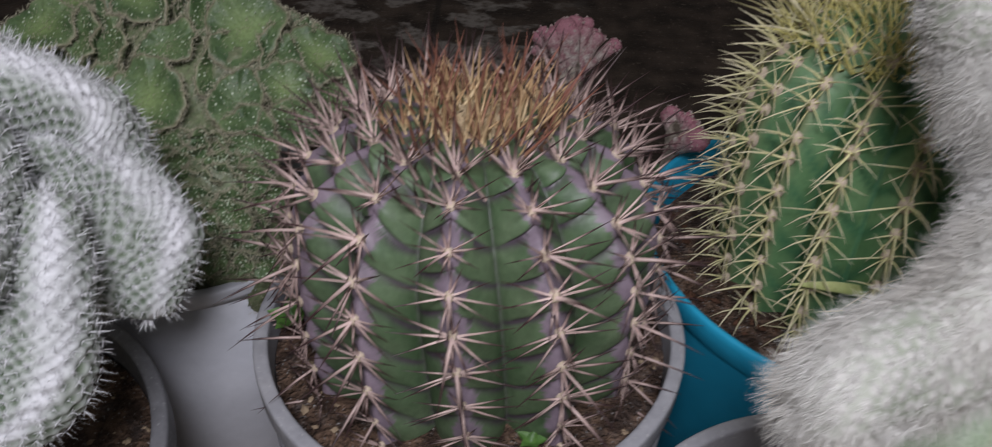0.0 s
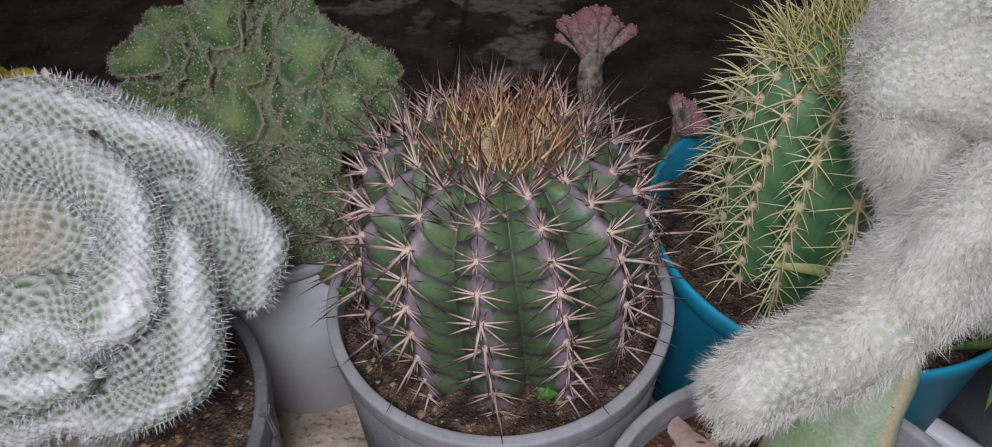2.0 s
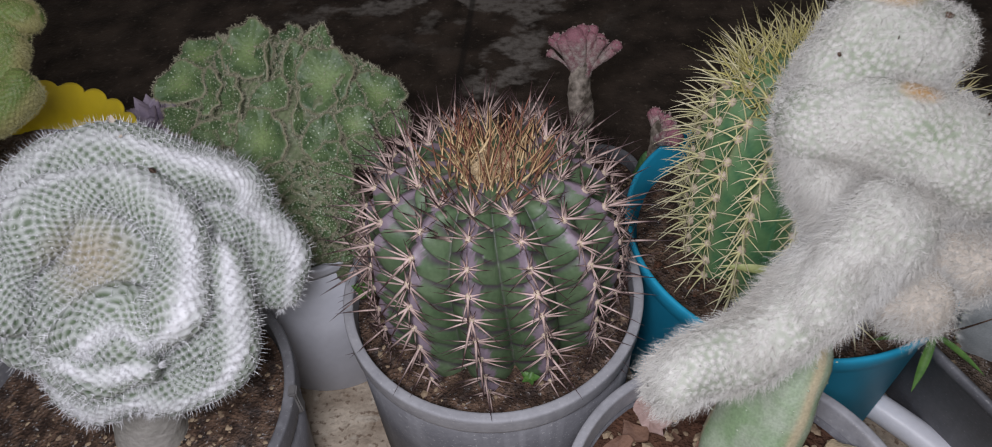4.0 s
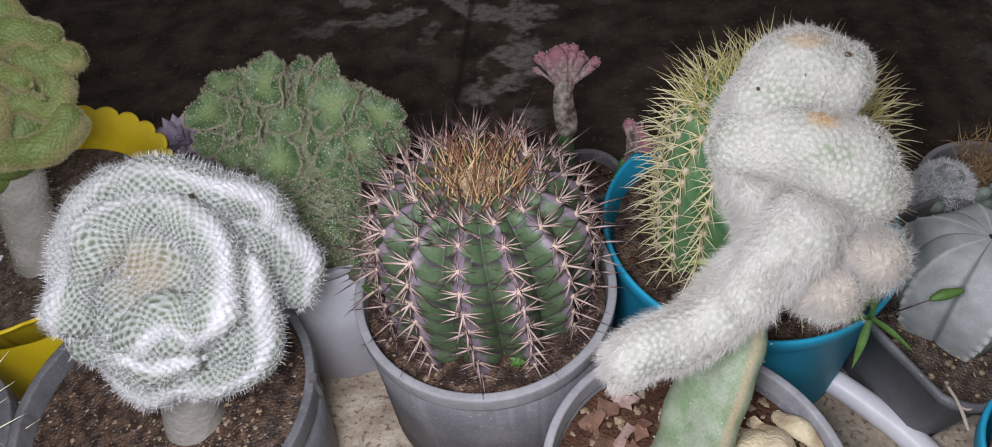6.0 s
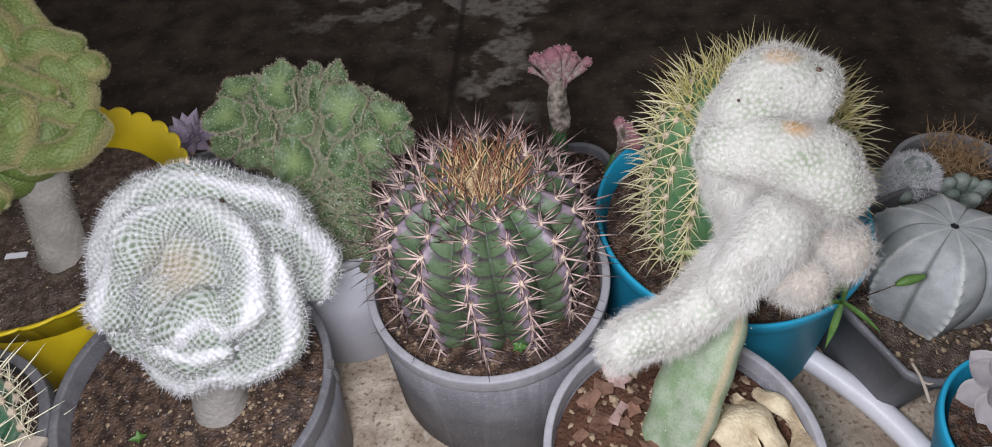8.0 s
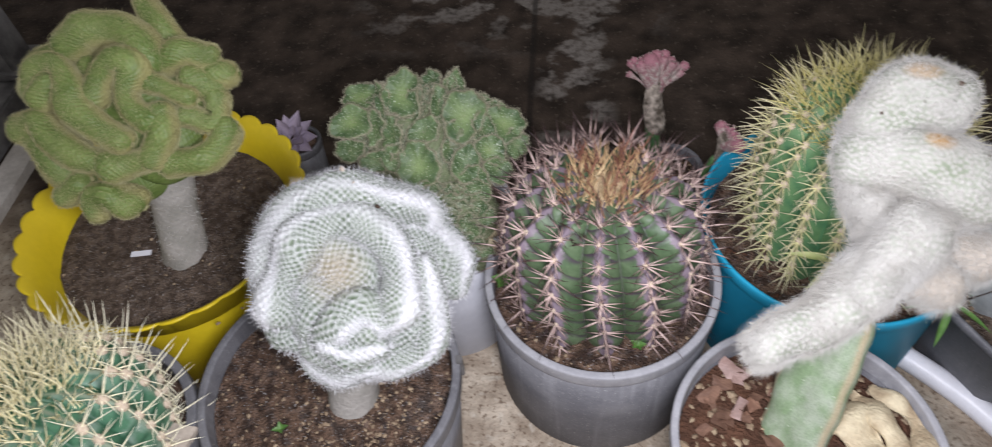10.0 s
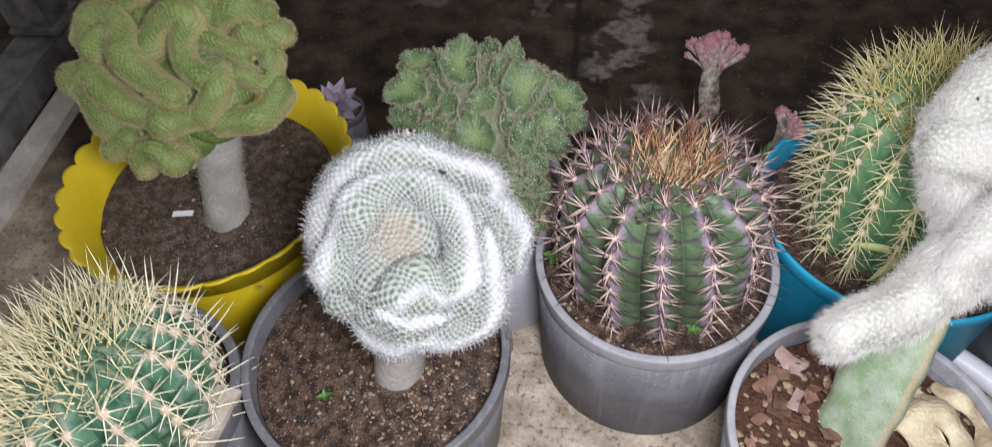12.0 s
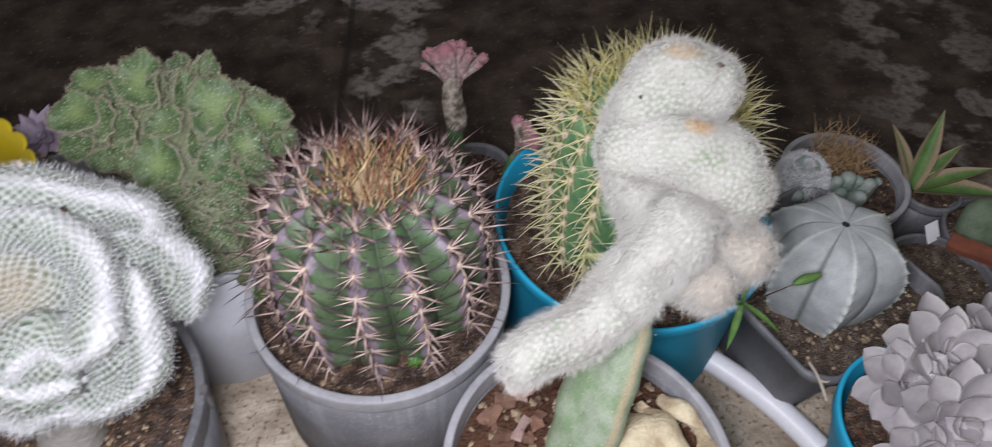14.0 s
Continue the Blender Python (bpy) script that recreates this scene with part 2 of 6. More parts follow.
GHOST_LEAF = surface("mauve_waxy_leaf", (0.36, 0.325, 0.355), (0.46, 0.435, 0.43), 25, 0.5, 0.1, 8, vary=0.12, fine=0.08, attrs=(("edge", (0.56, 0.55, 0.53)),))
SMALL_LEAF = surface("lavender_leaf", (0.30, 0.25, 0.33), (0.36, 0.30, 0.36), 40, 0.5, 0.1, 8, vary=0.1, fine=0.1)
GRASS_LEAF = surface("grass_blade", (0.06, 0.14, 0.03), (0.10, 0.20, 0.045), 60, 0.5, 0.1, 6, vary=0.15)
STRAW_LEAF = surface("yellowed_blade", (0.42, 0.44, 0.19), (0.34, 0.38, 0.15), 60, 0.5, 0.1, 6, vary=0.1)
AGAVE_LEAF = surface("variegated_leaf", (0.07, 0.15, 0.04), (0.10, 0.20, 0.05), 40, 0.5, 0.1, 6, attrs=(("edge", (0.34, 0.26, 0.17)),))
DRY_WOOD = surface("yellow_dry_rind", (0.62, 0.54, 0.37), (0.36, 0.28, 0.18), 45, 0.75, 0.9, 6, fine=0.2)
PALE_STONE = surface("pale_wood_offcut", (0.50, 0.44, 0.37), (0.40, 0.34, 0.28), 40, 0.8, 0.3, 6)
RED_CLAY = surface("red_clay_shard", (0.22, 0.07, 0.04), (0.16, 0.05, 0.03), 50, 0.85, 0.3, 6)
BLACK_METAL = surface("dusty_black_metal", (0.075, 0.072, 0.072), (0.17, 0.165, 0.16), 30, 0.6, 0.3, 7, spec=0.4)
KERB = surface("grey_cement_edge", (0.58, 0.55, 0.51), (0.40, 0.37, 0.33), 16, 0.85, 0.5, 9)
TEAL_GREEN = surface("blue_green_skin", (0.20, 0.26, 0.22), (0.32, 0.36, 0.33), 60, 0.6, 0.3, 6)
RUST_HAIR = surface("rust_brown_spine", (0.32, 0.19, 0.09), (0.42, 0.30, 0.17), 90, 0.6, 0, 6)
SILVER_SPINE = surface("silver_spine", (0.80, 0.80, 0.82), (0.70, 0.70, 0.72), 90, 0.5, 0, 6)


# ---- building ----
def mesh_of(name, verts, faces, attrs=None, mats=(), face_mats=None, smooth=True):
    me = bpy.data.meshes.new(name)
    me.from_pydata(np.asarray(verts, float).reshape(-1, 3).tolist(), [], [list(f) for f in faces])
    for key, values in (attrs or {}).items():
        att = me.attributes.new(key, "FLOAT", "POINT")
        att.data.foreach_set("value", np.asarray(values, np.float32).ravel())
    for m in mats:
        me.materials.append(m)
    if face_mats is not None:
        me.polygons.foreach_set("material_index", np.asarray(face_mats, np.int32))
    me.polygons.foreach_set("use_smooth", np.full(len(me.polygons), smooth))
    me.update()
    return me


def thing(name, m, label, category, group=""):
    ob = new(name)
    ob.empty_display_size = 0.02
    ob.matrix_basis = m
    return tagged(ob, label, category, group)


def part(name, me, material, parent, label="", m=None, kind=""):
    """A mesh as one part of a thing."""
    if material is not None and not me.materials:
        me.materials.append(material)
    ob = new(name, me)
    ob.parent = parent
    if m is not None:
        ob.matrix_basis = m
    return tagged(ob, label, kind=kind)


def grid_faces(nu, nv, wrap_v=True, wrap_u=False, offset=0):
    i, j = np.meshgrid(np.arange(nu if wrap_u else nu - 1), np.arange(nv if wrap_v else nv - 1), indexing="ij")
    a = i * nv + j
    b = i * nv + (j + 1) % nv
    c = (i + 1) % nu * nv + (j + 1) % nv
    d = (i + 1) % nu * nv + j
    return (np.stack([a, b, c, d], -1).reshape(-1, 4) + offset).tolist()


def lathe(profile, n, ripple=None):
    """Turn a profile of (radius, height); ripple(angle, radius, height) may change the radius."""
    ang = np.linspace(0, 2 * math.pi, n, endpoint=False)
    prof = np.array(profile, float)
    r = np.repeat(prof[:, :1], n, 1)
    z = np.repeat(prof[:, 1:], n, 1)
    if ripple:
        r, z = ripple(ang[None, :], r, z)
    v = np.stack([r * np.cos(ang), r * np.sin(ang), z], -1)
    return v.reshape(-1, 3), grid_faces(len(prof), n)


def spline(points, n):
    """A smooth run of n rows through a few control rows."""
    p = np.array(points, float)
    p = np.vstack([2 * p[0] - p[1], p, 2 * p[-1] - p[-2]])
    t = np.linspace(0, len(p) - 3 - 1e-9, n)
    k, f = t.astype(int), (t % 1)[:, None]
    a, b, c, d = p[k], p[k + 1], p[k + 2], p[k + 3]
    return 0.5 * (2 * b + (c - a) * f + (2 * a - 5 * b + 4 * c - d) * f ** 2 + (3 * b - a - 3 * c + d) * f ** 3)


def unit(v):
    return v / np.maximum(np.linalg.norm(v, axis=-1, keepdims=True), 1e-9)


def lobe(ctrl, scale, pitch, samples=5, bump=0.0, wobble=0.0, seed=0, face=(0, 0, 1), blunt=2.4, stray=0.22):
    """A fleshy lobe: rows of (x, y, z, half width, half thickness) swept into a rounded, knobbly body.
    Gives points, normals, pattern, the angle round the section, the way along it, and the knobs."""
    c = np.array(ctrl, float) * scale
    if len(c) == 1:
        x, y, z, w, k = c[0]
        c = np.array([[x - w * 0.95, y, z, w, k], [x, y, z, w, k], [x + w * 0.95, y, z, w, k]])
        single = True
    else:
        single = False
    rows = spline(c, 200)
    length = np.linalg.norm(np.diff(rows[:, :3], axis=0), axis=1)
    run = np.r_[0, np.cumsum(length)]
    w0, k0 = rows[:, 3].mean(), rows[:, 4].mean()
    head, tail = (0, 0) if single else (rows[0, 3], rows[-1, 3])
    total = run[-1] + head + tail
    na = max(int(round(total / pitch)), 3)
    nb = max(int(round(math.pi * (w0 + k0) / pitch)), 5)
    nu, nv = na * samples + 1, nb * samples
    s = np.linspace(0, total, nu) - head
    s = np.clip(s, -head * 0.999, run[-1] + tail * 0.999)
    core = np.stack([np.interp(np.clip(s, 0, run[-1]), run, rows[:, q]) for q in range(5)], 1)
    tan = unit(np.gradient(rows[:, :3], axis=0))
    t = unit(np.stack([np.interp(np.clip(s, 0, run[-1]), run, tan[:, q]) for q in range(3)], 1))
    over = np.where(s < 0, s, np.where(s > run[-1], s - run[-1], 0))
    span = np.where(s < 0, head, np.where(s > run[-1], tail, 1)) + 1e-9
    if single:
        q = (s / run[-1] * 2 - 1) * 0.995
        shrink = np.sqrt(np.maximum(1 - q ** 2, 0.002))
    else:
        shrink = np.maximum(1 - np.abs(over / span) ** blunt, 0.003) ** (1 / blunt)
    centre = core[:, :3] + t * over[:, None]
    w = np.array(face, float)
    w = unit(np.broadcast_to(w, t.shape) - t * (t @ w)[:, None])
    nrm = np.cross(w, t)
    v = np.linspace(0, 2 * math.pi, nv, endpoint=False)
    cv, sv = np.cos(v)[None, :, None], np.sin(v)[None, :, None]
    a, b = (core[:, 3] * shrink)[:, None, None], (core[:, 4] * shrink)[:, None, None]
    p = centre[:, None] + nrm[:, None] * a * cv + w[:, None] * b * sv
    du, dv = np.gradient(p, axis=0), np.roll(p, -1, 1) - np.roll(p, 1, 1)
    normal = unit(np.cross(dv, du))
    out = p - centre[:, None]
    normal *= np.sign((normal * out).sum(-1, keepdims=True) + 1e-12)
    A = (np.arange(nu) / samples)[:, None]
    B = (np.arange(nv) / samples)[None, :]
    warp = stray * np.sin(p @ np.array((210.0, 90, -140)) + seed) + stray * np.sin(p @ np.array((-120.0, 190, 100)) + 2 * seed)
    size = 1 + 1.6 * stray * np.sin(p @ np.array((310.0, -270, 160)) + seed) * np.sin(p @ np.array((-190.0, 330, 220)) + 3 * seed)
    pat = 0.5 + 0.25 * (np.cos(2 * math.pi * (A + warp + B)) + np.cos(2 * math.pi * (A + warp - B)))
    if wobble:
        rng = np.random.default_rng(seed + 7)
        for _ in range(6):
            k = rng.normal(size=3) * 55
            p = p + normal * (wobble * np.sin(p @ k + rng.uniform(0, 6)))[..., None]
    p = p + normal * (bump * (pat * size * shrink[:, None]))[..., None]
    ii, jj = np.meshgrid(np.arange(0, nu), np.arange(nv), indexing="ij")
    knob = ((ii * 2 % samples == 0) & (jj * 2 % samples == 0) & (((ii * 2 // samples) + (jj * 2 // samples)) % 2 == 0)) if samples % 2 == 0 else ((ii % samples == 0) & (jj % samples == 0))
    return {"p": p, "n": normal, "pat": pat, "v": np.broadcast_to(v[None], pat.shape), "u": np.broadcast_to((np.arange(nu) / (nu - 1))[:, None], pat.shape),
            "knob": knob, "cos": np.broadcast_to(np.cos(v)[None], pat.shape), "t": np.broadcast_to(t[:, None], p.shape)}


def lobes_mesh(name, lobes, attrs, mat):
    verts, faces, at = [], [], {k: [] for k in attrs}
    count = 0
    for l in lobes:
        nu, nv = l["p"].shape[:2]
        verts.append(l["p"].reshape(-1, 3))
        faces += grid_faces(nu, nv, offset=count)
        faces += [list(range(count, count + nv))[::-1], list(range(count + (nu - 1) * nv, count + nu * nv))]
        count += nu * nv
        for k in attrs:
            at[k].append(np.clip(l.get(k, np.zeros(l["pat"].shape)), 0, 1).ravel())
    return mesh_of(name, np.vstack(verts), faces, {k: np.concatenate(v) for k, v in at.items()}, (mat,))


def lobe_parts(name, lobes, attrs, mat, parent, label=""):
    """Each lobe as a part of its own."""
    for l in lobes:
        part(name, lobes_mesh(name, [l], attrs, mat), None, parent, label)


def disc(x, y, z, w, h, lean, tip_x, tip_y, scale, seed, thick=9.0, waves=7, rough=0.035):
    """A fan: a thin fleshy disc with a wavy rolled edge, leaning in its plane and tipped out of it."""
    rng = np.random.default_rng(seed)
    nr, na = 15, 72
    half = np.linspace(0.02, 1, nr)
    r = np.r_[half, half[::-1]]
    back = np.r_[np.zeros(nr), np.ones(nr)]
    a = np.linspace(0, math.tau, na, endpoint=False)
    p1, p2, p3 = rng.uniform(0, 6.28, 3)
    rim = 1 + rough * np.sin(waves * a + p1) + 0.018 * np.sin(23 * a + p3) + 0.07 * np.sin(3 * a + p2)
    R = r[:, None] * rim[None]
    X, Y = w * R * np.cos(a), h * R * np.sin(a)
    body = thick * np.sqrt(np.maximum(1 - r ** 4, 0)) * 0.7 + thick * 0.12 * np.exp(-((r - 0.93) / 0.07) ** 2)
    roll = (r ** 3)[:, None] * 3.5 * np.sin((waves - 2) * a + p3)[None]
    dish = 8.5 * (r ** 2)[:, None] + (r ** 2)[:, None] * 0.9 * np.sin(15 * a + p1)[None]
    Z = np.where(back[:, None] > 0, -1, 1) * body[:, None] + roll + dish
    P = np.stack([X, Y, Z], -1) * scale
    spin = np.array((pose(0, 0, 0, tip_x, tip_y, 0) @ pose(0, 0, 0, 0, 0, lean)).to_3x3())
    P = P @ spin.T + np.array((x, y, z)) * scale
    du, dv = np.gradient(P, axis=0), np.roll(P, -1, 1) - np.roll(P, 1, 1)
    N = unit(np.cross(du, dv))
    ii, jj = np.meshgrid(np.arange(2 * nr), np.arange(na), indexing="ij")
    return {"p": P, "n": N, "pat": np.zeros(P.shape[:2]), "far": np.repeat(r[:, None], na, 1), "front": np.repeat(1 - back[:, None], na, 1), "ij": (ii, jj),
            "edge": np.clip((r - 0.88) / 0.09, 0, 1)[:, None] * np.ones((1, na))}


def fuzz_mesh(name, base, way, length, width, rng, mat, bend=0.0):
    """Fine hairs: each a thin tapered blade in two joints."""
    n = len(base)
    way = unit(way)
    side = unit(np.cross(way, rng.normal(size=(n, 3)))) * np.reshape(width, (-1, 1))
    length = np.reshape(length, (-1, 1))
    mid = base + way * length * 0.55
    tip = base + unit(way + bend * rng.normal(size=(n, 3))) * length
    verts = np.stack([base - side, base + side, mid + side * 0.75, mid - side * 0.75, tip], 1).reshape(-1, 3)
    k = np.arange(n)[:, None] * 5
    faces = (k + np.array([[0, 1, 2, 3]])).tolist() + (k + np.array([[3, 2, 4]])).tolist()
    return mesh_of(name, verts, faces, {"tip": np.tile([0, 0, 0.4, 0.4, 1.0], n)}, (mat,))


def spine(base, way, length, radius, curve, sides=4, rows=4):
    """One tapered spine, bent towards -curve; gives points, faces and how far each point lies along it."""
    way = unit(np.array(way, float))
    s = np.linspace(0, 1, rows)
    mid = np.array(base) + way * (s * length)[:, None] + np.array(curve, float) * (s ** 2 * length)[:, None]
    a = unit(np.cross(way, (0.31, 0.77, 0.55)))
    b = np.cross(way, a)
    ang = np.arange(sides) * 2 * math.pi / sides
    r = radius * (1 - s ** 2.2 * 0.92)
    p = mid[:, None] + r[:, None, None] * (a * np.cos(ang)[:, None] + b * np.sin(ang)[:, None])
    return p.reshape(-1, 3), grid_faces(rows, sides), np.repeat(s, sides)


def spine_bundle(name, spines, mats, pad=0.0):
    """Spines (base, way, length, radius, curve) in one mesh, on a woolly pad if one is given."""
    verts, faces, tip, which = [], [], [], []
    verts.append(np.mean([np.array(sp[0], float) for sp in spines], 0)[None] * (1, 1, 0.9))
    tip.append(np.zeros(1))
    count = 1
    for sp in spines:
        v, f, t = spine(*sp)
        verts.append(v)
        faces += [[q + count for q in one] for one in f]
        which += [0] * len(f)
        tip.append(np.clip(t * 2.8 - 0.85, 0, 1))
        faces += [[0, count + q, count + (q + 1) % n] for n in (sp[5] if len(sp) > 5 else 4,) for q in range(n)]
        which += [0] * (sp[5] if len(sp) > 5 else 4)
        count += len(v)
    if pad:
        v, f = lathe([(0.0002, pad * 0.75), (pad * 0.6, pad * 0.55), (pad, 0.0), (pad * 0.9, -pad * 0.6)], 8)
        v[:, 1] *= 1.25
        verts.append(v)
        faces += [[q + count for q in one] for one in f] + [[0, count + (q + 1) % 8, count + q] for q in range(8)]
        which += [1] * (len(f) + 8)
        tip.append(np.zeros(len(v)))
    return mesh_of(name, np.vstack(verts), faces, {"tip": np.concatenate(tip)}, mats, which)


def pebbles(name, rng, spots, sizes, mat, flat=0.6):
    """Small angular stones in one mesh."""
    ball = np.array([(0, 0, 1), (0.9, 0, 0.1), (0.28, 0.86, 0), (-0.73, 0.53, 0.1), (-0.73, -0.53, 0), (0.28, -0.86, 0.1), (0, 0, -1)])
    tri = [(0, 1, 2), (0, 2, 3), (0, 3, 4), (0, 4, 5), (0, 5, 1), (6, 2, 1), (6, 3, 2), (6, 4, 3), (6, 5, 4), (6, 1, 5)]
    verts, faces = [], []
    for k, (spot, size) in enumerate(zip(spots, sizes)):
        a = rng.uniform(0, 6.28)
        v = ball * (size * rng.uniform(0.6, 1.3, (7, 1))) * (1, rng.uniform(0.5, 1), flat)
        v = v @ np.array([[math.cos(a), math.sin(a), 0], [-math.sin(a), math.cos(a), 0], [0, 0, 1]])
        verts.append(v + spot)
        faces += [[q + 7 * k for q in f] for f in tri]
    return mesh_of(name, np.vstack(verts), faces, mats=(mat,), smooth=False)


def leaf_mesh(name, length, width, thick, mat, cup=0.3, curl=0.3, rows=12, cols=9, point=1.6, spoon=False, rimmed=0.45):
    """A leaf along +x, fleshy or thin, pointed, hollow on top."""
    s = np.linspace(0, 1, rows)
    half = width * np.sin(np.clip(0.16 + 0.84 * s, 0, 1) * math.pi) ** 0.75 * (1 - 0.55 * s ** point * s)
    if spoon:
        half = width * np.maximum(np.sin(math.pi * np.clip(s, 0, 1) ** 1.3) ** 0.75, 0.42 * (s < 0.5))
    half[-1] = width * 0.02
    c = np.linspace(-1, 1, cols)
    x = np.repeat((s * length)[:, None], cols, 1)
    y = half[:, None] * c
    z = (cup * half[:, None] * c ** 2) + (curl * length * s ** 2)[:, None]
    top = np.stack([x, y, z], -1)
    body = thick * (half / width)[:, None] * np.sqrt(np.maximum(1 - c ** 2, 0))
    low = top - np.stack([np.zeros_like(x), np.zeros_like(x), body], -1)
    verts = np.concatenate([top.reshape(-1, 3), low.reshape(-1, 3)])
    n = rows * cols
    up = grid_faces(rows, cols, wrap_v=False)
    faces = [f[::-1] for f in up] + [[q + n for q in f] for f in up]
    faces.append([q for q in range(cols)] + [q + n for q in range(cols)][::-1])
    edge = np.tile(np.clip((np.abs(c) - rimmed) * 4, 0, 1), rows * 2)
    return mesh_of(name, verts, faces, {"edge": edge}, (mat,))


def disc_mesh(name, radius, rng, mat, uneven=0.003, rings=14, around=48, square=False, mound=0.0):
    """A heap of soil that fills a pot, lumpy on top."""
    verts, faces = [(0, 0, mound)], []
    for i in range(1, rings + 1):
        for j in range(around):
            a = j * 2 * math.pi / around
            r = radius * i / rings
            if square:
                r *= min(1 / max(abs(math.cos(a)), abs(math.sin(a))), 1.3)
            q = Vector((r * math.cos(a) * 30, r * math.sin(a) * 30, rng))
            lump = noise.noise(q) * uneven + noise.noise(q * 3.3) * uneven * 0.6
            verts.append((r * math.cos(a), r * math.sin(a), lump + mound * (1 - (i / rings) ** 2)))
    faces += [(0, 1 + j, 1 + (j + 1) % around) for j in range(around)]
    for i in range(rings - 1):
        for j in range(around):
            a, b = 1 + i * around + j, 1 + i * around + (j + 1) % around
            faces.append((a, a + around, b + around, b))
    return mesh_of(name, verts, faces, mats=(mat,))


def pot(x, y, top, r_top, r_base, mat, rim_mat, label, soil, soil_mat, lip=0.012, lip_h=0.022, wall=0.004, ripple=None, sides=96, group="potted cacti",
        grit=0, grit_size=0.003, grit_mat=None, seed=1, clip=None, mound=0.0, z0=0.0, uneven=0.004, feet=0.0):
    """A plastic plant pot that stands on the floor, with its rim, its soil and the grit on it."""
    ob = thing("plant_pot", pose(x, y, z0), label, "plant pot", group)
    h = top - z0
    body_top = h - lip_h
    rb = r_top - lip * 0.3
    prof = [(0.001, 0.004), (r_base - 0.006, 0.004), (r_base - 0.001, 0.0), (r_base + 0.001, 0.004), (r_base + (rb - r_base) * 0.5, body_top * 0.5), (rb, body_top),
            (rb - wall, body_top), (r_base - wall, 0.010), (0.001, 0.010)]
    v, f = lathe(prof, sides, ripple)
    part("body", mesh_of("pot_body", v, f), mat, ob)
    inner = r_top - lip
    rim = [(rb - wall, body_top - 0.002), (rb + 0.001, body_top - 0.002), (r_top - 0.0016, body_top - 0.0004), (r_top - 0.0004, body_top + 0.0006), (r_top - 0.0001, body_top + 0.0025), (r_top, h - 0.0032), (r_top - 0.0002, h - 0.0012),
           (r_top - 0.0010, h - 0.0002), (r_top - 0.0026, h), (inner + 0.0026, h), (inner + 0.0009, h - 0.0002), (inner + 0.0002, h - 0.0012), (inner, h - 0.0032), (inner - 0.001, body_top - 0.002)]
    v, f = lathe(rim, sides, ripple)
    part("rim", mesh_of("pot_rim", v, f), rim_mat, ob, "worn rim of the pot")
    part("soil", disc_mesh("soil", inner - 0.0015, seed, soil_mat, uneven, mound=mound), None, ob, m=pose(0, 0, soil - z0))
    if grit:
        rng = np.random.default_rng(seed)
        a, r = rng.uniform(0, 6.28, grit), inner * 0.96 * np.sqrt(rng.uniform(0.02, 1, grit))
        spots = np.stack([r * np.cos(a), r * np.sin(a), np.full(grit, soil - z0 + 0.001) + mound * (1 - (r / inner) ** 2)], 1)
        if clip:
            near = np.hypot(spots[:, 0] - clip[0], spots[:, 1] - clip[1]) < clip[2] * rng.uniform(0.3, 1.5, grit)
            near |= rng.uniform(size=grit) < 0.16
            spots = spots[near]
        part("grit", pebbles("grit", rng, spots, grit_size * rng.uniform(0.5, 1.5, len(spots)), grit_mat or PEBBLE), None, ob, kind="stuff")
    return ob


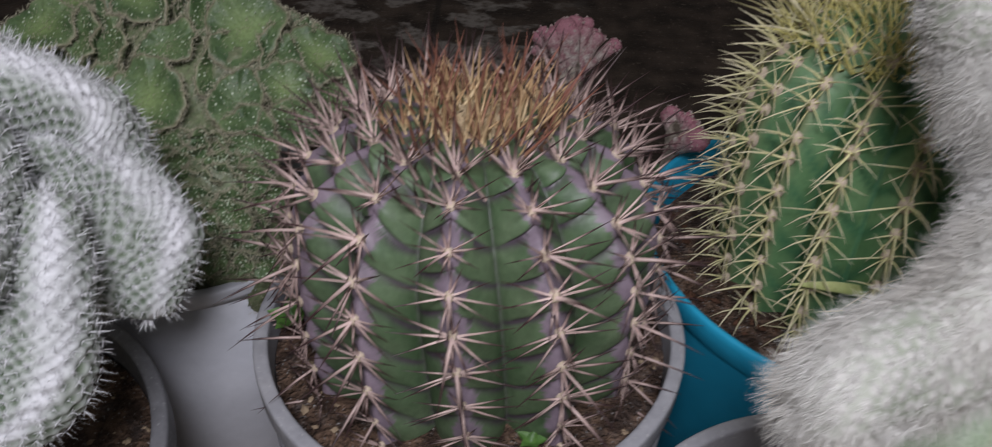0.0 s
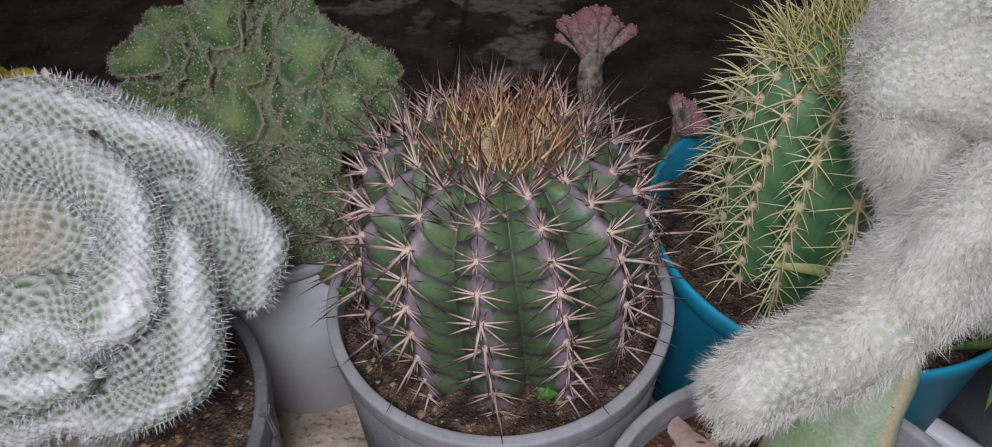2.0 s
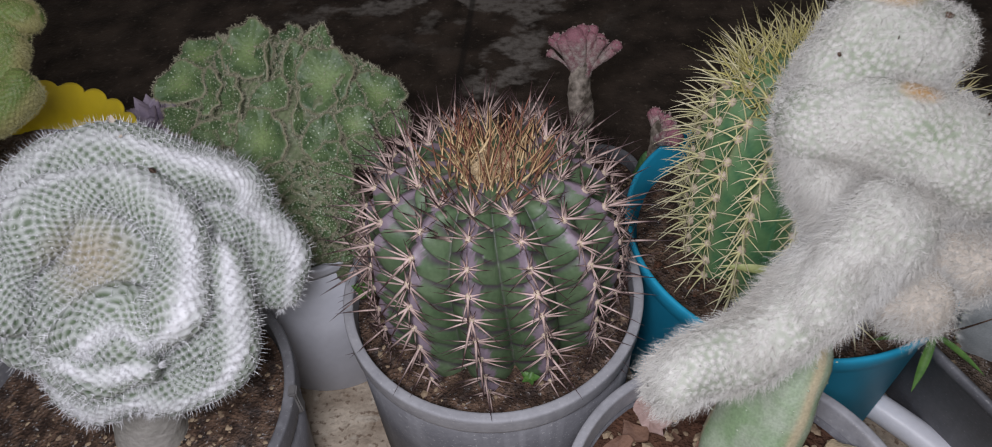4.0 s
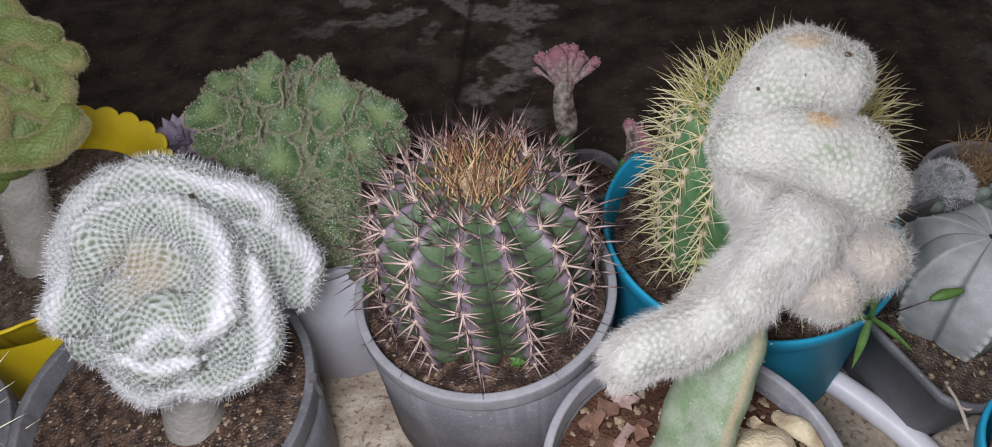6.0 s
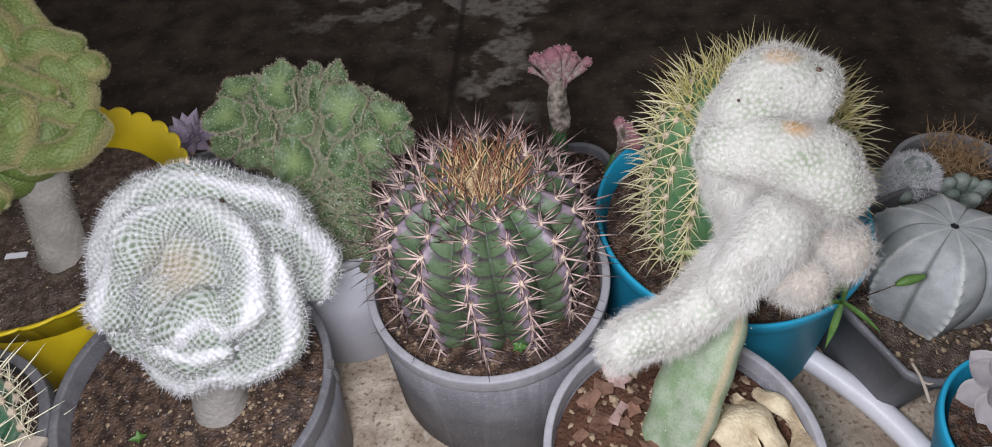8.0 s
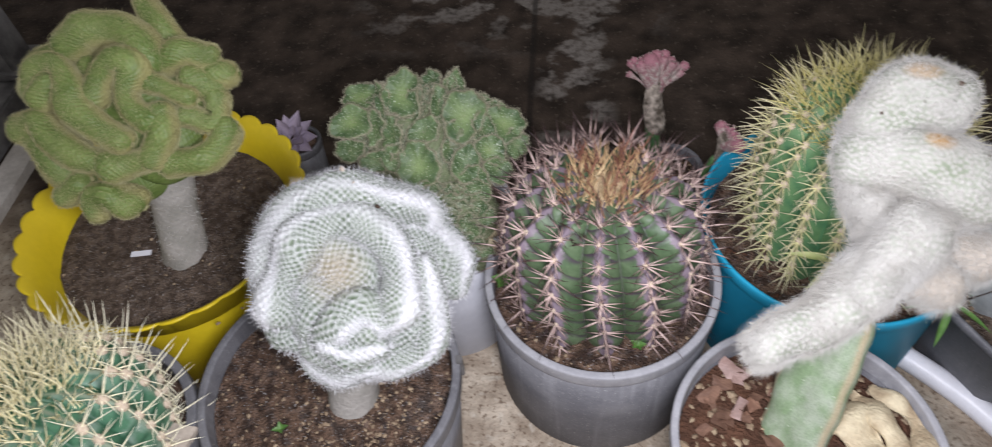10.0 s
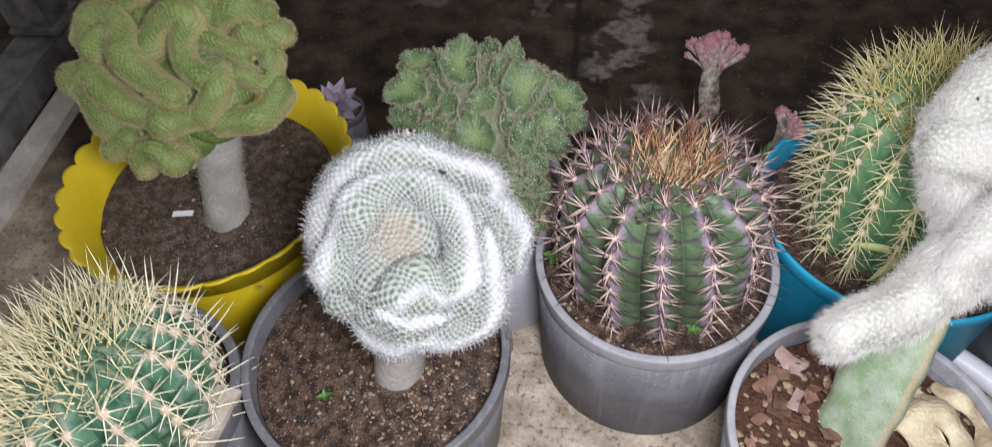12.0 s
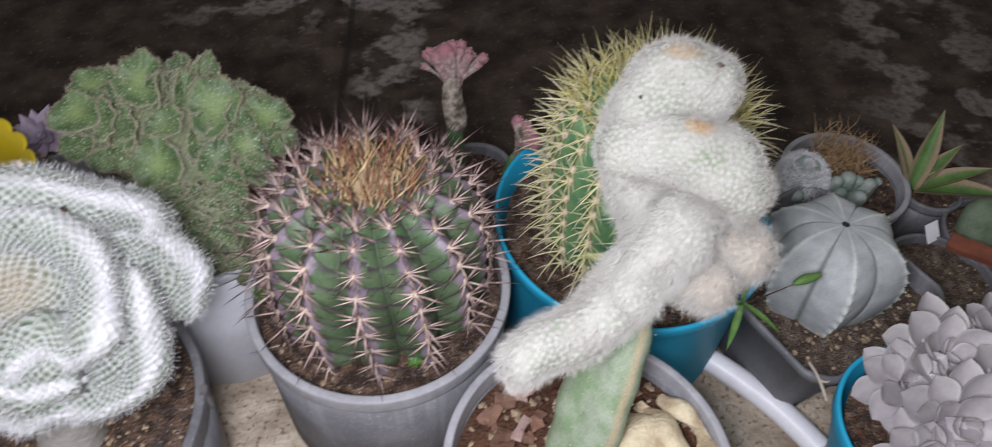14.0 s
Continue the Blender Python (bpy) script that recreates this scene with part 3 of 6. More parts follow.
def ribbed_body(name, ribs, radius, height, dig, mat, twist=0.0, top_dip=0.01, rows=70, per=14, foot=0.72, widest=0.45, band=0.80):
    """A ribbed barrel: upright body with sharp-backed ribs. Gives the mesh and a function from (rib, way up) to place and outward way."""
    def shape(s):
        low = foot + (1 - foot) * np.sin(np.clip(s / widest, 0, 1) * math.pi / 2)
        high = np.sqrt(np.maximum(1 - np.clip((s - widest) / (1 - widest), 0, 1) ** 2.3, 0))
        r = radius * np.where(s < widest, low, high)
        return r, height * (1 - (1 - s) ** 1.15)

    n = ribs * per
    s = 1 - (1 - np.linspace(0, 0.9995, rows)) ** 1.25
    r, z = shape(s)
    r = np.maximum(r, 0.0015)
    ang = np.linspace(0, 2 * math.pi, n, endpoint=False)
    phase = ang[None, :] * ribs / (2 * math.pi) + twist * s[:, None]
    ridge = 1 - np.abs((phase + 0.5) % 1 - 0.5) * 2
    wave = ridge ** 0.85
    rr = r[:, None] * (1 - dig * (1 - wave))
    zz = z[:, None] - (top_dip * np.clip((s - 0.85) / 0.15, 0, 1) ** 2)[:, None] + 0 * ang
    verts = np.stack([rr * np.cos(ang), rr * np.sin(ang), zz], -1).reshape(-1, 3)
    crest = np.clip((ridge - band) / 0.10, 0, 1)
    slant = np.abs((phase + 0.5) % 1 - 0.5) * 2
    wobble = 0.12 * np.sin(phase * 5 + s[:, None] * 9)
    chev = (s[:, None] * 7.5 + slant * 0.9 + wobble) % 1
    crease = np.clip(1.3 - np.abs(chev - 0.5) / 0.16, 0, 1) * np.clip(slant * 2.2, 0, 1)
    crease = np.maximum(crease, np.clip((slant - 0.90) / 0.1, 0, 1))
    me = mesh_of(name, verts, grid_faces(rows, n), {"crest": crest, "crease": crease}, (mat,))

    def at(rib, s):
        r, z = shape(np.array(s))
        r2, z2 = shape(np.array(min(s + 0.02, 1.0)))
        r0, z0 = shape(np.array(max(s - 0.02, 0.0)))
        a = 2 * math.pi * (rib - twist * s) / ribs
        t = np.array([float(r2 - r0), float(z2 - z0)])
        t = t / np.linalg.norm(t)
        away = Vector((t[1] * math.cos(a), t[1] * math.sin(a), -t[0]))
        dip = top_dip * max((s - 0.85) / 0.15, 0) ** 2
        return Vector((float(r) * math.cos(a), float(r) * math.sin(a), float(z) - dip)), away.normalized()
    return me, at


def spines_on(ob, at, ribs, steps, meshes, rng, lift=0.0005):
    """Spine clusters along the ribs, each a part of its own on shared meshes."""
    for rib in range(ribs):
        for k, s in enumerate(steps):
            place, away = at(rib, min(s + rng.uniform(-0.012, 0.012), 0.985))
            up = Vector((0, 0, 1)) - away * away.z
            up = (up if up.length > 1e-3 else Vector((1, 0, 0))).normalized()
            side = up.cross(away).normalized()
            m = Matrix((side, up, away)).transposed().to_4x4()
            m = Matrix.Translation(place + away * lift) @ m @ pose(0, 0, 0, 0, 0, rng.uniform(-12, 12)) @ Matrix.Diagonal((*[rng.uniform(0.85, 1.15)] * 3, 1))
            part("areole", meshes[int(rng.integers(len(meshes)))], None, ob, m=m)


def leaning(x, y, z, turn, tilt, roll):
    """A pose whose z looks forwards and up, for plants that face the path."""
    return pose(x, y, z, tilt, 0, turn) @ pose(0, 0, 0, 0, 0, roll)


# ---- the setting ----
def slab(name, size, mat, m, label, category="floor"):
    bm = bmesh.new()
    bmesh.ops.create_cube(bm, size=1, matrix=Matrix.Diagonal((*size, 1)))
    me = bpy.data.meshes.new(name)
    bm.to_mesh(me)
    bm.free()
    me.materials.append(mat)
    ob = new(name, me)
    ob.matrix_basis = m
    return tagged(ob, label, category, kind="structure")


def ground():
    n = 121
    xs, ys = np.linspace(-6, 6, n), np.linspace(-4, 8, n)
    v = np.array([(x, y, noise.noise(Vector((x * 3, y * 3, 0))) * 0.0012) for x in xs for y in ys])
    me = mesh_of("floor", v, [f[::-1] for f in grid_faces(n, n, wrap_v=False)], mats=(CEMENT,))
    return tagged(new("floor", me), "stained cement floor, beige near the pots and blackened further off", "floor", kind="structure")


ground()


# ---- pots ----
pot(0.063, 0.410, 0.200, 0.133, 0.127, GREY_PLASTIC, RIM_PLASTIC, "grey plastic pot holding the mauve-spined barrel cactus", 0.182, DARK_SOIL, lip=0.009, lip_h=0.019, grit=110, grit_size=0.0028, seed=2, mound=0.006)
white_pot = pot(-0.226, 0.272, 0.200, 0.140, 0.119, DARK_PLASTIC, DARK_PLASTIC, "dark grey plastic pot under the white crested cactus", 0.176, DARK_SOIL, lip=0.009, lip_h=0.022,
    grit=1500, grit_size=0.0021, seed=3, clip=(0.045, -0.05, 0.055))
pot(0.252, 0.216, 0.200, 0.127, 0.107, GREY_PLASTIC, RIM_PLASTIC, "grey plastic pot with reddish bark under the woolly cactus", 0.170, RED_SOIL, lip=0.008, lip_h=0.019, grit=300, grit_size=0.0045, seed=4, mound=0.004)
pot(-0.470, 0.196, 0.200, 0.116, 0.098, DARK_PLASTIC, DARK_PLASTIC, "dark grey plastic pot of the pale-spined golden barrel", 0.176, DARK_SOIL, lip=0.011, lip_h=0.024, grit=120, seed=5)
pot(-0.137, 0.500, 0.205, 0.095, 0.094, PALE_PLASTIC, PALE_PLASTIC, "pale grey plastic pot of the green fan crest", 0.190, DRY_SOIL, lip=0.008, lip_h=0.010, grit=60, seed=6)

lug = bmesh.new()
bmesh.ops.create_cube(lug, size=1, matrix=Matrix.Diagonal((0.007, 0.010, 0.030, 1)))
bmesh.ops.bevel(lug, geom=lug.edges[:], offset=0.0012, segments=2, affect="EDGES")
lug_mesh = bpy.data.meshes.new("lug")
lug.to_mesh(lug_mesh)
lug.free()
part("lug", lug_mesh, BLACK_METAL, white_pot, "small black lug on the rim", m=pose(0.137, 0.024, 0.188, 0, 0, 10))


def scallop(ang, r, z):
    """Scalloped lip: the outer band is fluted, the inside smooth."""
    k = np.zeros(len(r))
    k[6:8], k[8:11], k[11], k[12] = 0.3, 1.0, 0.55, 0.1
    bumps = np.abs(np.sin(ang * 15)) ** 0.6
    return r * (1 + k[:, None] * (0.040 * bumps - 0.016)), z + k[:, None] * 0.005 * (bumps - 0.5)


def yellow_pot():
    ob = thing("plant_pot", pose(-0.49, 0.498, 0), "bright yellow plastic pot with a scalloped flaring rim", "plant pot", "potted cacti")
    prof = [(0.001, 0.004), (0.134, 0.004), (0.138, 0.0), (0.140, 0.004), (0.150, 0.145), (0.149, 0.148), (0.152, 0.150), (0.165, 0.186), (0.178, 0.205), (0.180, 0.207), (0.179, 0.2095), (0.176, 0.208), (0.168, 0.199),
            (0.160, 0.184), (0.147, 0.150), (0.134, 0.012), (0.001, 0.012)]
    v, f = lathe(prof, 320, scallop)
    part("body", mesh_of("pot_body", v, f), YELLOW_PLASTIC, ob)
    part("soil", disc_mesh("soil", 0.151, 9, DRY_SOIL, 0.005, mound=0.004), None, ob, m=pose(0, 0, 0.162))
    rng = np.random.default_rng(9)
    n = 1500
    a, r = rng.uniform(0, 6.28, n), 0.147 * np.sqrt(rng.uniform(0, 1, n))
    part("grit", pebbles("grit", rng, np.stack([r * np.cos(a), r * np.sin(a), np.full(n, 0.165)], 1), 0.0017 * rng.uniform(0.4, 2.2, n), DRY_SOIL), None, ob, kind="stuff")
    part("pale_grit", pebbles("pale_grit", rng, np.stack([r * np.sin(a * 3), r * np.cos(a * 5), np.full(n, 0.166)], 1)[:90], 0.002 * rng.uniform(0.4, 1.9, 90), PEBBLE), None, ob, kind="stuff")
    return ob


yellow_pot()


def blue_pot(x, y, top, r, r_base, soil, label, seed):
    ob = thing("plant_pot", pose(x, y, 0), label, "plant pot", "blue pots")
    prof = [(0.001, 0.004), (r_base - 0.006, 0.004), (r_base, 0.0), (r_base + 0.003, 0.006), (r - 0.006, top - 0.026), (r - 0.005, top - 0.024), (r - 0.002, top - 0.020), (r, top - 0.006), (r, top - 0.0015),
            (r - 0.001, top), (r - 0.0035, top), (r - 0.005, top - 0.002), (r - 0.011, top - 0.03), (r_base - 0.004, 0.012), (0.001, 0.012)]
    v, f = lathe(prof, 128)
    part("body", mesh_of("pot_body", v, f), BLUE_PLASTIC, ob)
    part("soil", disc_mesh("soil", r - 0.0135, seed, DARK_SOIL, 0.006, mound=0.004), None, ob, m=pose(0, 0, soil))
    rng = np.random.default_rng(seed)
    n = 200
    a, q = rng.uniform(0, 6.28, n), (r - 0.02) * np.sqrt(rng.uniform(0, 1, n))
    part("grit", pebbles("grit", rng, np.stack([q * np.cos(a), q * np.sin(a), np.full(n, soil + 0.004)], 1), 0.003 * rng.uniform(0.5, 1.8, n), RED_SOIL), None, ob, kind="stuff")
    return ob


blue_pot(0.337, 0.498, 0.198, 0.153, 0.140, 0.168, "bright blue plastic pot of the tall golden barrel", 11)
blue_pot(0.592, 0.250, 0.165, 0.090, 0.045, 0.150, "small blue plastic pot full of mauve rosettes", 12)


# ---- the mauve-spined barrel in the middle ----
def tubercled_body(name, ribs, radius, height, stops, mat, twist, dip, rows=170, per=40, foot=0.97, widest=0.36, dig=0.18):
    """A barrel whose ribs are notched between the areoles, with creases running down from the notches to the furrows.
    stops: the ways up (0 to 1) at which the areoles sit. Gives the mesh and a function from (rib, way up) to place and outward way."""
    def shape(s):
        low = foot + (1 - foot) * np.sin(np.clip(s / widest, 0, 1) * math.pi / 2)
        high = np.sqrt(np.maximum(1 - np.clip((s - widest) / (1 - widest), 0, 1) ** 2.5, 0))
        r = radius * np.where(s < widest, low, high)
        return r, height * (1 - (1 - s) ** 1.15) - dip * np.clip((s - 0.85) / 0.15, 0, 1) ** 2

    rng = np.random.default_rng(5)
    n = ribs * per
    s = 1 - (1 - np.linspace(0, 0.9995, rows)) ** 1.2
    r, z = shape(s)
    r = np.maximum(r, 0.0015)
    ang = np.linspace(0, math.tau, n, endpoint=False)
    phase = ang[None] * ribs / math.tau + twist * s[:, None]
    rib = np.floor(phase + 0.5)
    slant = np.abs(phase - rib) * 2
    offset = (rib % ribs * 0.37 % 0.5 - 0.25) * 0.5
    u = np.interp(s, stops, np.arange(len(stops)))[:, None] + offset
    side = np.sign(phase - rib)
    lilt = 0.07 * np.sin(rib * 2.1 + u * 2.3 + side)
    c = (u + slant * (0.95 + 0.12 * side) + lilt) % 1
    notch = np.exp(-((c - 0.5) / 0.085) ** 2) * np.clip(1.15 - slant ** 3, 0, 1)
    swell = np.cos((u + slant * 0.9) * math.tau) * 0.5 + 0.5
    high = np.clip((s - 0.55) / 0.35, 0, 1)[:, None]
    cross = 1 - dig * (1 + 0.35 * high) * np.clip(slant, 0, 1) ** 1.35
    rr = r[:, None] * cross
    rr = rr - notch * (0.0016 + 0.0030 * high) + swell * (1 - slant ** 2) * (0.0020 + 0.0026 * high)
    rr = rr - 0.0016 * np.exp(-((slant - 1) / 0.10) ** 2)
    rr = np.maximum(rr * np.clip((1 - s[:, None]) * 14 + 0.10, 0, 1), 0.001)
    rr = np.where(r[:, None] < 0.02, r[:, None] * 0.95, rr)
    verts = np.stack([rr * np.cos(ang), rr * np.sin(ang), z[:, None] + 0 * ang], -1).reshape(-1, 3)
    band = 0.21 + 0.10 * np.cos(u * math.tau) + 0.03 * np.sin(u * 9 + rib)
    ragged = 0.025 * np.sin(u * 31 + rib * 4) + 0.02 * np.sin(u * 67 + side)
    crest = np.clip((band + ragged - slant) / 0.04 + 0.5, 0, 1)
    # crease: mauve crease lines, with shade painted dark into notches and furrow bottoms
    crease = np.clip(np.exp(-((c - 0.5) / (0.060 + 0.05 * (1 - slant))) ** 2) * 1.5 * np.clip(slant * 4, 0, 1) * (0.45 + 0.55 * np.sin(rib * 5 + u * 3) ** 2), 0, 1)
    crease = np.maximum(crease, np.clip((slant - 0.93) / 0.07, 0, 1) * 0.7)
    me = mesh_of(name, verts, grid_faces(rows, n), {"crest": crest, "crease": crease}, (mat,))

    def at(rib, s):
        r, z = shape(np.array(s))
        r2, z2 = shape(np.array(min(s + 0.02, 1.0)))
        r0, z0 = shape(np.array(max(s - 0.02, 0.0)))
        a = math.tau * (rib - twist * s) / ribs
        t = np.array([float(r2 - r0), float(z2 - z0)])
        t = t / np.linalg.norm(t)
        away = Vector((t[1] * math.cos(a), t[1] * math.sin(a), -t[0]))
        out = float(r) + 0.0022 + 0.0022 * min(max((s - 0.55) / 0.35, 0), 1)
        return Vector((out * math.cos(a), out * math.sin(a), float(z))), away.normalized()
    return me, at


def barrel_cactus():
    ob = thing("barrel_cactus", pose(0.064, 0.417, 0.174, -5, 0, 0), "green barrel cactus with mauve ribs, pinkish spines and rusty crown", "cactus", "potted cacti")
    ribs, stops = 13, (0.0, 0.12, 0.25, 0.38, 0.51, 0.63, 0.745, 0.85, 0.94, 1.0)
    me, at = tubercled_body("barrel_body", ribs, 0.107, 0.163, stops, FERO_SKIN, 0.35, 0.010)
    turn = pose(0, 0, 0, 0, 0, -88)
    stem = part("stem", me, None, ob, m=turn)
    rng = np.random.default_rng(21)

    def cluster(reach, lift):
        """Long level spines to both sides, shorter ones above and below, one or two standing out."""
        some = []
        for side in (0.0, math.pi):
            for fan in (-0.50, -0.08, 0.34):
                a = side + (fan if side else -fan) + rng.uniform(-0.13, 0.13)
                some.append(((0.0025 * math.cos(a), 0.0025 * math.sin(a), 0.001), (math.cos(a), math.sin(a), lift + rng.uniform(-0.12, 0.25)), reach * rng.uniform(0.75, 1.1), rng.uniform(0.00058, 0.00080), (0, 0, -0.05)))
        for a in (1.35, 1.8, 4.5, 4.9):
            a += rng.uniform(-0.25, 0.25)
            some.append(((0.0025 * math.cos(a), 0.0025 * math.sin(a), 0.001), (math.cos(a), math.sin(a), lift + rng.uniform(0.0, 0.3)), reach * rng.uniform(0.42, 0.75), rng.uniform(0.0006, 0.0008), (0, 0, -0.05)))
        for k in range(int(rng.integers(1, 3))):
            some.append(((0, 0, 0.002), (rng.uniform(-0.45, 0.45), rng.uniform(-0.55, 0.35), 1), reach * rng.uniform(0.95, 1.3), 0.0010, (0, -0.08, 0)))
        return spine_bundle("spine_cluster", some, (FERO_SPINE, AREOLE_WOOL), pad=0.0029)

    flat = [cluster(0.034, 0.30) for k in range(6)]
    tall = [cluster(0.034, 0.95) for k in range(5)]
    for rib in range(ribs):
        slip = (rib % ribs * 0.37 % 0.5 - 0.25) * 0.5
        for k in range(9):
            s = float(np.interp(k - slip, np.arange(len(stops)), stops))
            place, away = at(rib, min(max(s, 0.005), 0.93))
            up = (Vector((0, 0, 1)) - away * away.z).normalized()
            side = up.cross(away).normalized()
            m = Matrix((side, up, away)).transposed().to_4x4()
            grow = rng.uniform(0.85, 1.15) * (1.0 if s > 0.12 else 0.85)
            m = Matrix.Translation(place) @ m @ pose(0, 0, 0, 0, 0, rng.uniform(-15, 15)) @ Matrix.Diagonal((grow, grow, grow, 1))
            kind = tall if s > 0.70 else flat
            part("areole", kind[int(rng.integers(len(kind)))], None, stem, m=m)
    # crown: a woolly cap with a thicket of upright spines
    v, f = lathe([(0.0005, 0.159), (0.006, 0.159), (0.012, 0.158), (0.020, 0.155), (0.027, 0.149), (0.033, 0.140), (0.038, 0.130)], 60, lambda a, r, z: (r * (1 + 0.06 * np.sin(a * 9 + r * 300)), z + 0.0018 * np.sin(a * 7 + r * 700) + 0.0012 * np.sin(a * 13 - r * 500)))
    part("crown_wool", mesh_of("crown_wool", v, f), CROWN_WOOL, ob, "tan woolly crown")
    for count, near, reach, tall_by, mat, label in ((85, 0.004, 0.046, 0.050, CROWN_SPINE, "rust coloured young crown spines"), (150, 0.002, 0.040, 0.034, STRAW_CROWN, "straw coloured young crown spines"), (60, 0.038, 0.066, 0.050, FERO_SPINE, "pinkish dark-tipped shoulder spines")):
        some = []
        for k in range(count):
            a = rng.uniform(0, math.tau)
            r = near + (reach - near) * math.sqrt(rng.uniform(0.001, 1))
            lean = 0.06 + 0.55 * (r / 0.070) ** 1.6
            z = 0.153 - 0.030 * (r / 0.070) ** 2.2
            some.append(((r * math.cos(a), r * math.sin(a), z), (lean * math.cos(a) + rng.normal() * 0.40, lean * math.sin(a) + rng.normal() * 0.40, 1),
                         tall_by * rng.uniform(0.55, 1.15), rng.uniform(0.0009, 0.0014), rng.normal(size=3) * 0.05, 3, 4))
        part("crown_thicket", spine_bundle("crown_thicket", some, (mat,)), None, ob, label, kind="stuff")


barrel_cactus()


# ---- golden barrels ----
def golden_barrel(m, radius, height, ribs, skin, spine_mat, crown_mat, label, seed, length, tufts, thick=0.0008, curve=0.25, long=3, pad=0.004, crown=0.62, foot=0.80, widest=0.45):
    ob = thing("golden_barrel_cactus", m, label, "cactus", "potted cacti")
    me, at = ribbed_body("barrel_body", ribs, radius, height, 0.17, skin, top_dip=0.008, foot=foot, widest=widest)
    stem = part("stem", me, None, ob)
    rng = np.random.default_rng(seed)
    clusters = []
    for k in range(6):
        some = []
        for j in range(7):
            a = (j + 0.5) * math.tau / 7 + rng.uniform(-0.2, 0.2)
            some.append(((0.002 * math.cos(a), 0.002 * math.sin(a), 0.001), (math.cos(a), math.sin(a), rng.uniform(0.25, 0.55)), length * rng.uniform(0.5, 0.85), thick * 0.85, (rng.normal() * 0.06, -curve * rng.uniform(0.2, 1), -0.08)))
        for j in range(long):
            a = j * math.tau / 3 + 0.5
            some.append(((0, 0, 0.001), (0.45 * math.cos(a), 0.45 * math.sin(a), 1), length * rng.uniform(0.9, 1.3), thick * 1.25, (rng.normal() * 0.08, -curve, -0.05)))
        clusters.append(spine_bundle("spine_cluster", some, (spine_mat, AREOLE_WOOL), pad=pad))
    spines_on(stem, at, ribs, tufts, clusters, rng)
    some = []
    top = radius * crown
    for k in range(640):
        a, r = rng.uniform(0, math.tau), top * math.sqrt(rng.uniform(0, 1))
        lean = 0.1 + 0.9 * (r / top) ** 1.4
        z = height * (0.985 - 0.13 * (r / top) ** 2.4) - 0.004
        some.append(((r * math.cos(a), r * math.sin(a), z), (lean * math.cos(a) + rng.normal() * 0.45, lean * math.sin(a) + rng.normal() * 0.45, 1),
                     length * rng.uniform(0.7, 1.3), thick * rng.uniform(0.8, 1.4), rng.normal(size=3) * 0.25, 3, 4))
    part("crown_thicket", spine_bundle("crown_thicket", some, (crown_mat,)), None, ob, "dense straw-yellow crown spines", kind="stuff")
    return ob


golden_barrel(pose(0.342, 0.494, 0.158, -8, 2, 8), 0.104, 0.212, 18, GOLD_SKIN, GOLD_SPINE, GOLD_CROWN,
              "tall green golden barrel cactus with long straw-yellow spines", 31, 0.031, (0.04, 0.12, 0.20, 0.28, 0.36, 0.44, 0.52, 0.60, 0.68, 0.76, 0.84), 0.00068, crown=0.80, foot=0.93, widest=0.40)
golden_barrel(pose(-0.456, 0.172, 0.170, -7, -8, 5), 0.104, 0.152, 17, BLOOM_SKIN, PALE_SPINE, PALE_CROWN,
              "squat green barrel cactus with ivory spines and pale scars", 32, 0.038, (0.10, 0.22, 0.34, 0.46, 0.58, 0.70, 0.80), 0.00075, 0.04, 1, 0.0052, crown=0.70)


def rooted_stock(m, top, foot, radius, pitch):
    """A stock from the soil up into the graft, in the plant's own axes."""
    back = m.inverted()
    ends = [back @ Vector(q) for q in (top, [(a + b) / 2 for a, b in zip(top, foot)], foot)]
    return lobe([(*q, radius * k, radius * k) for q, k in zip(ends, (0.95, 1.0, 1.08))], 1, pitch, 6, 0.0006, 0.0008, blunt=5)


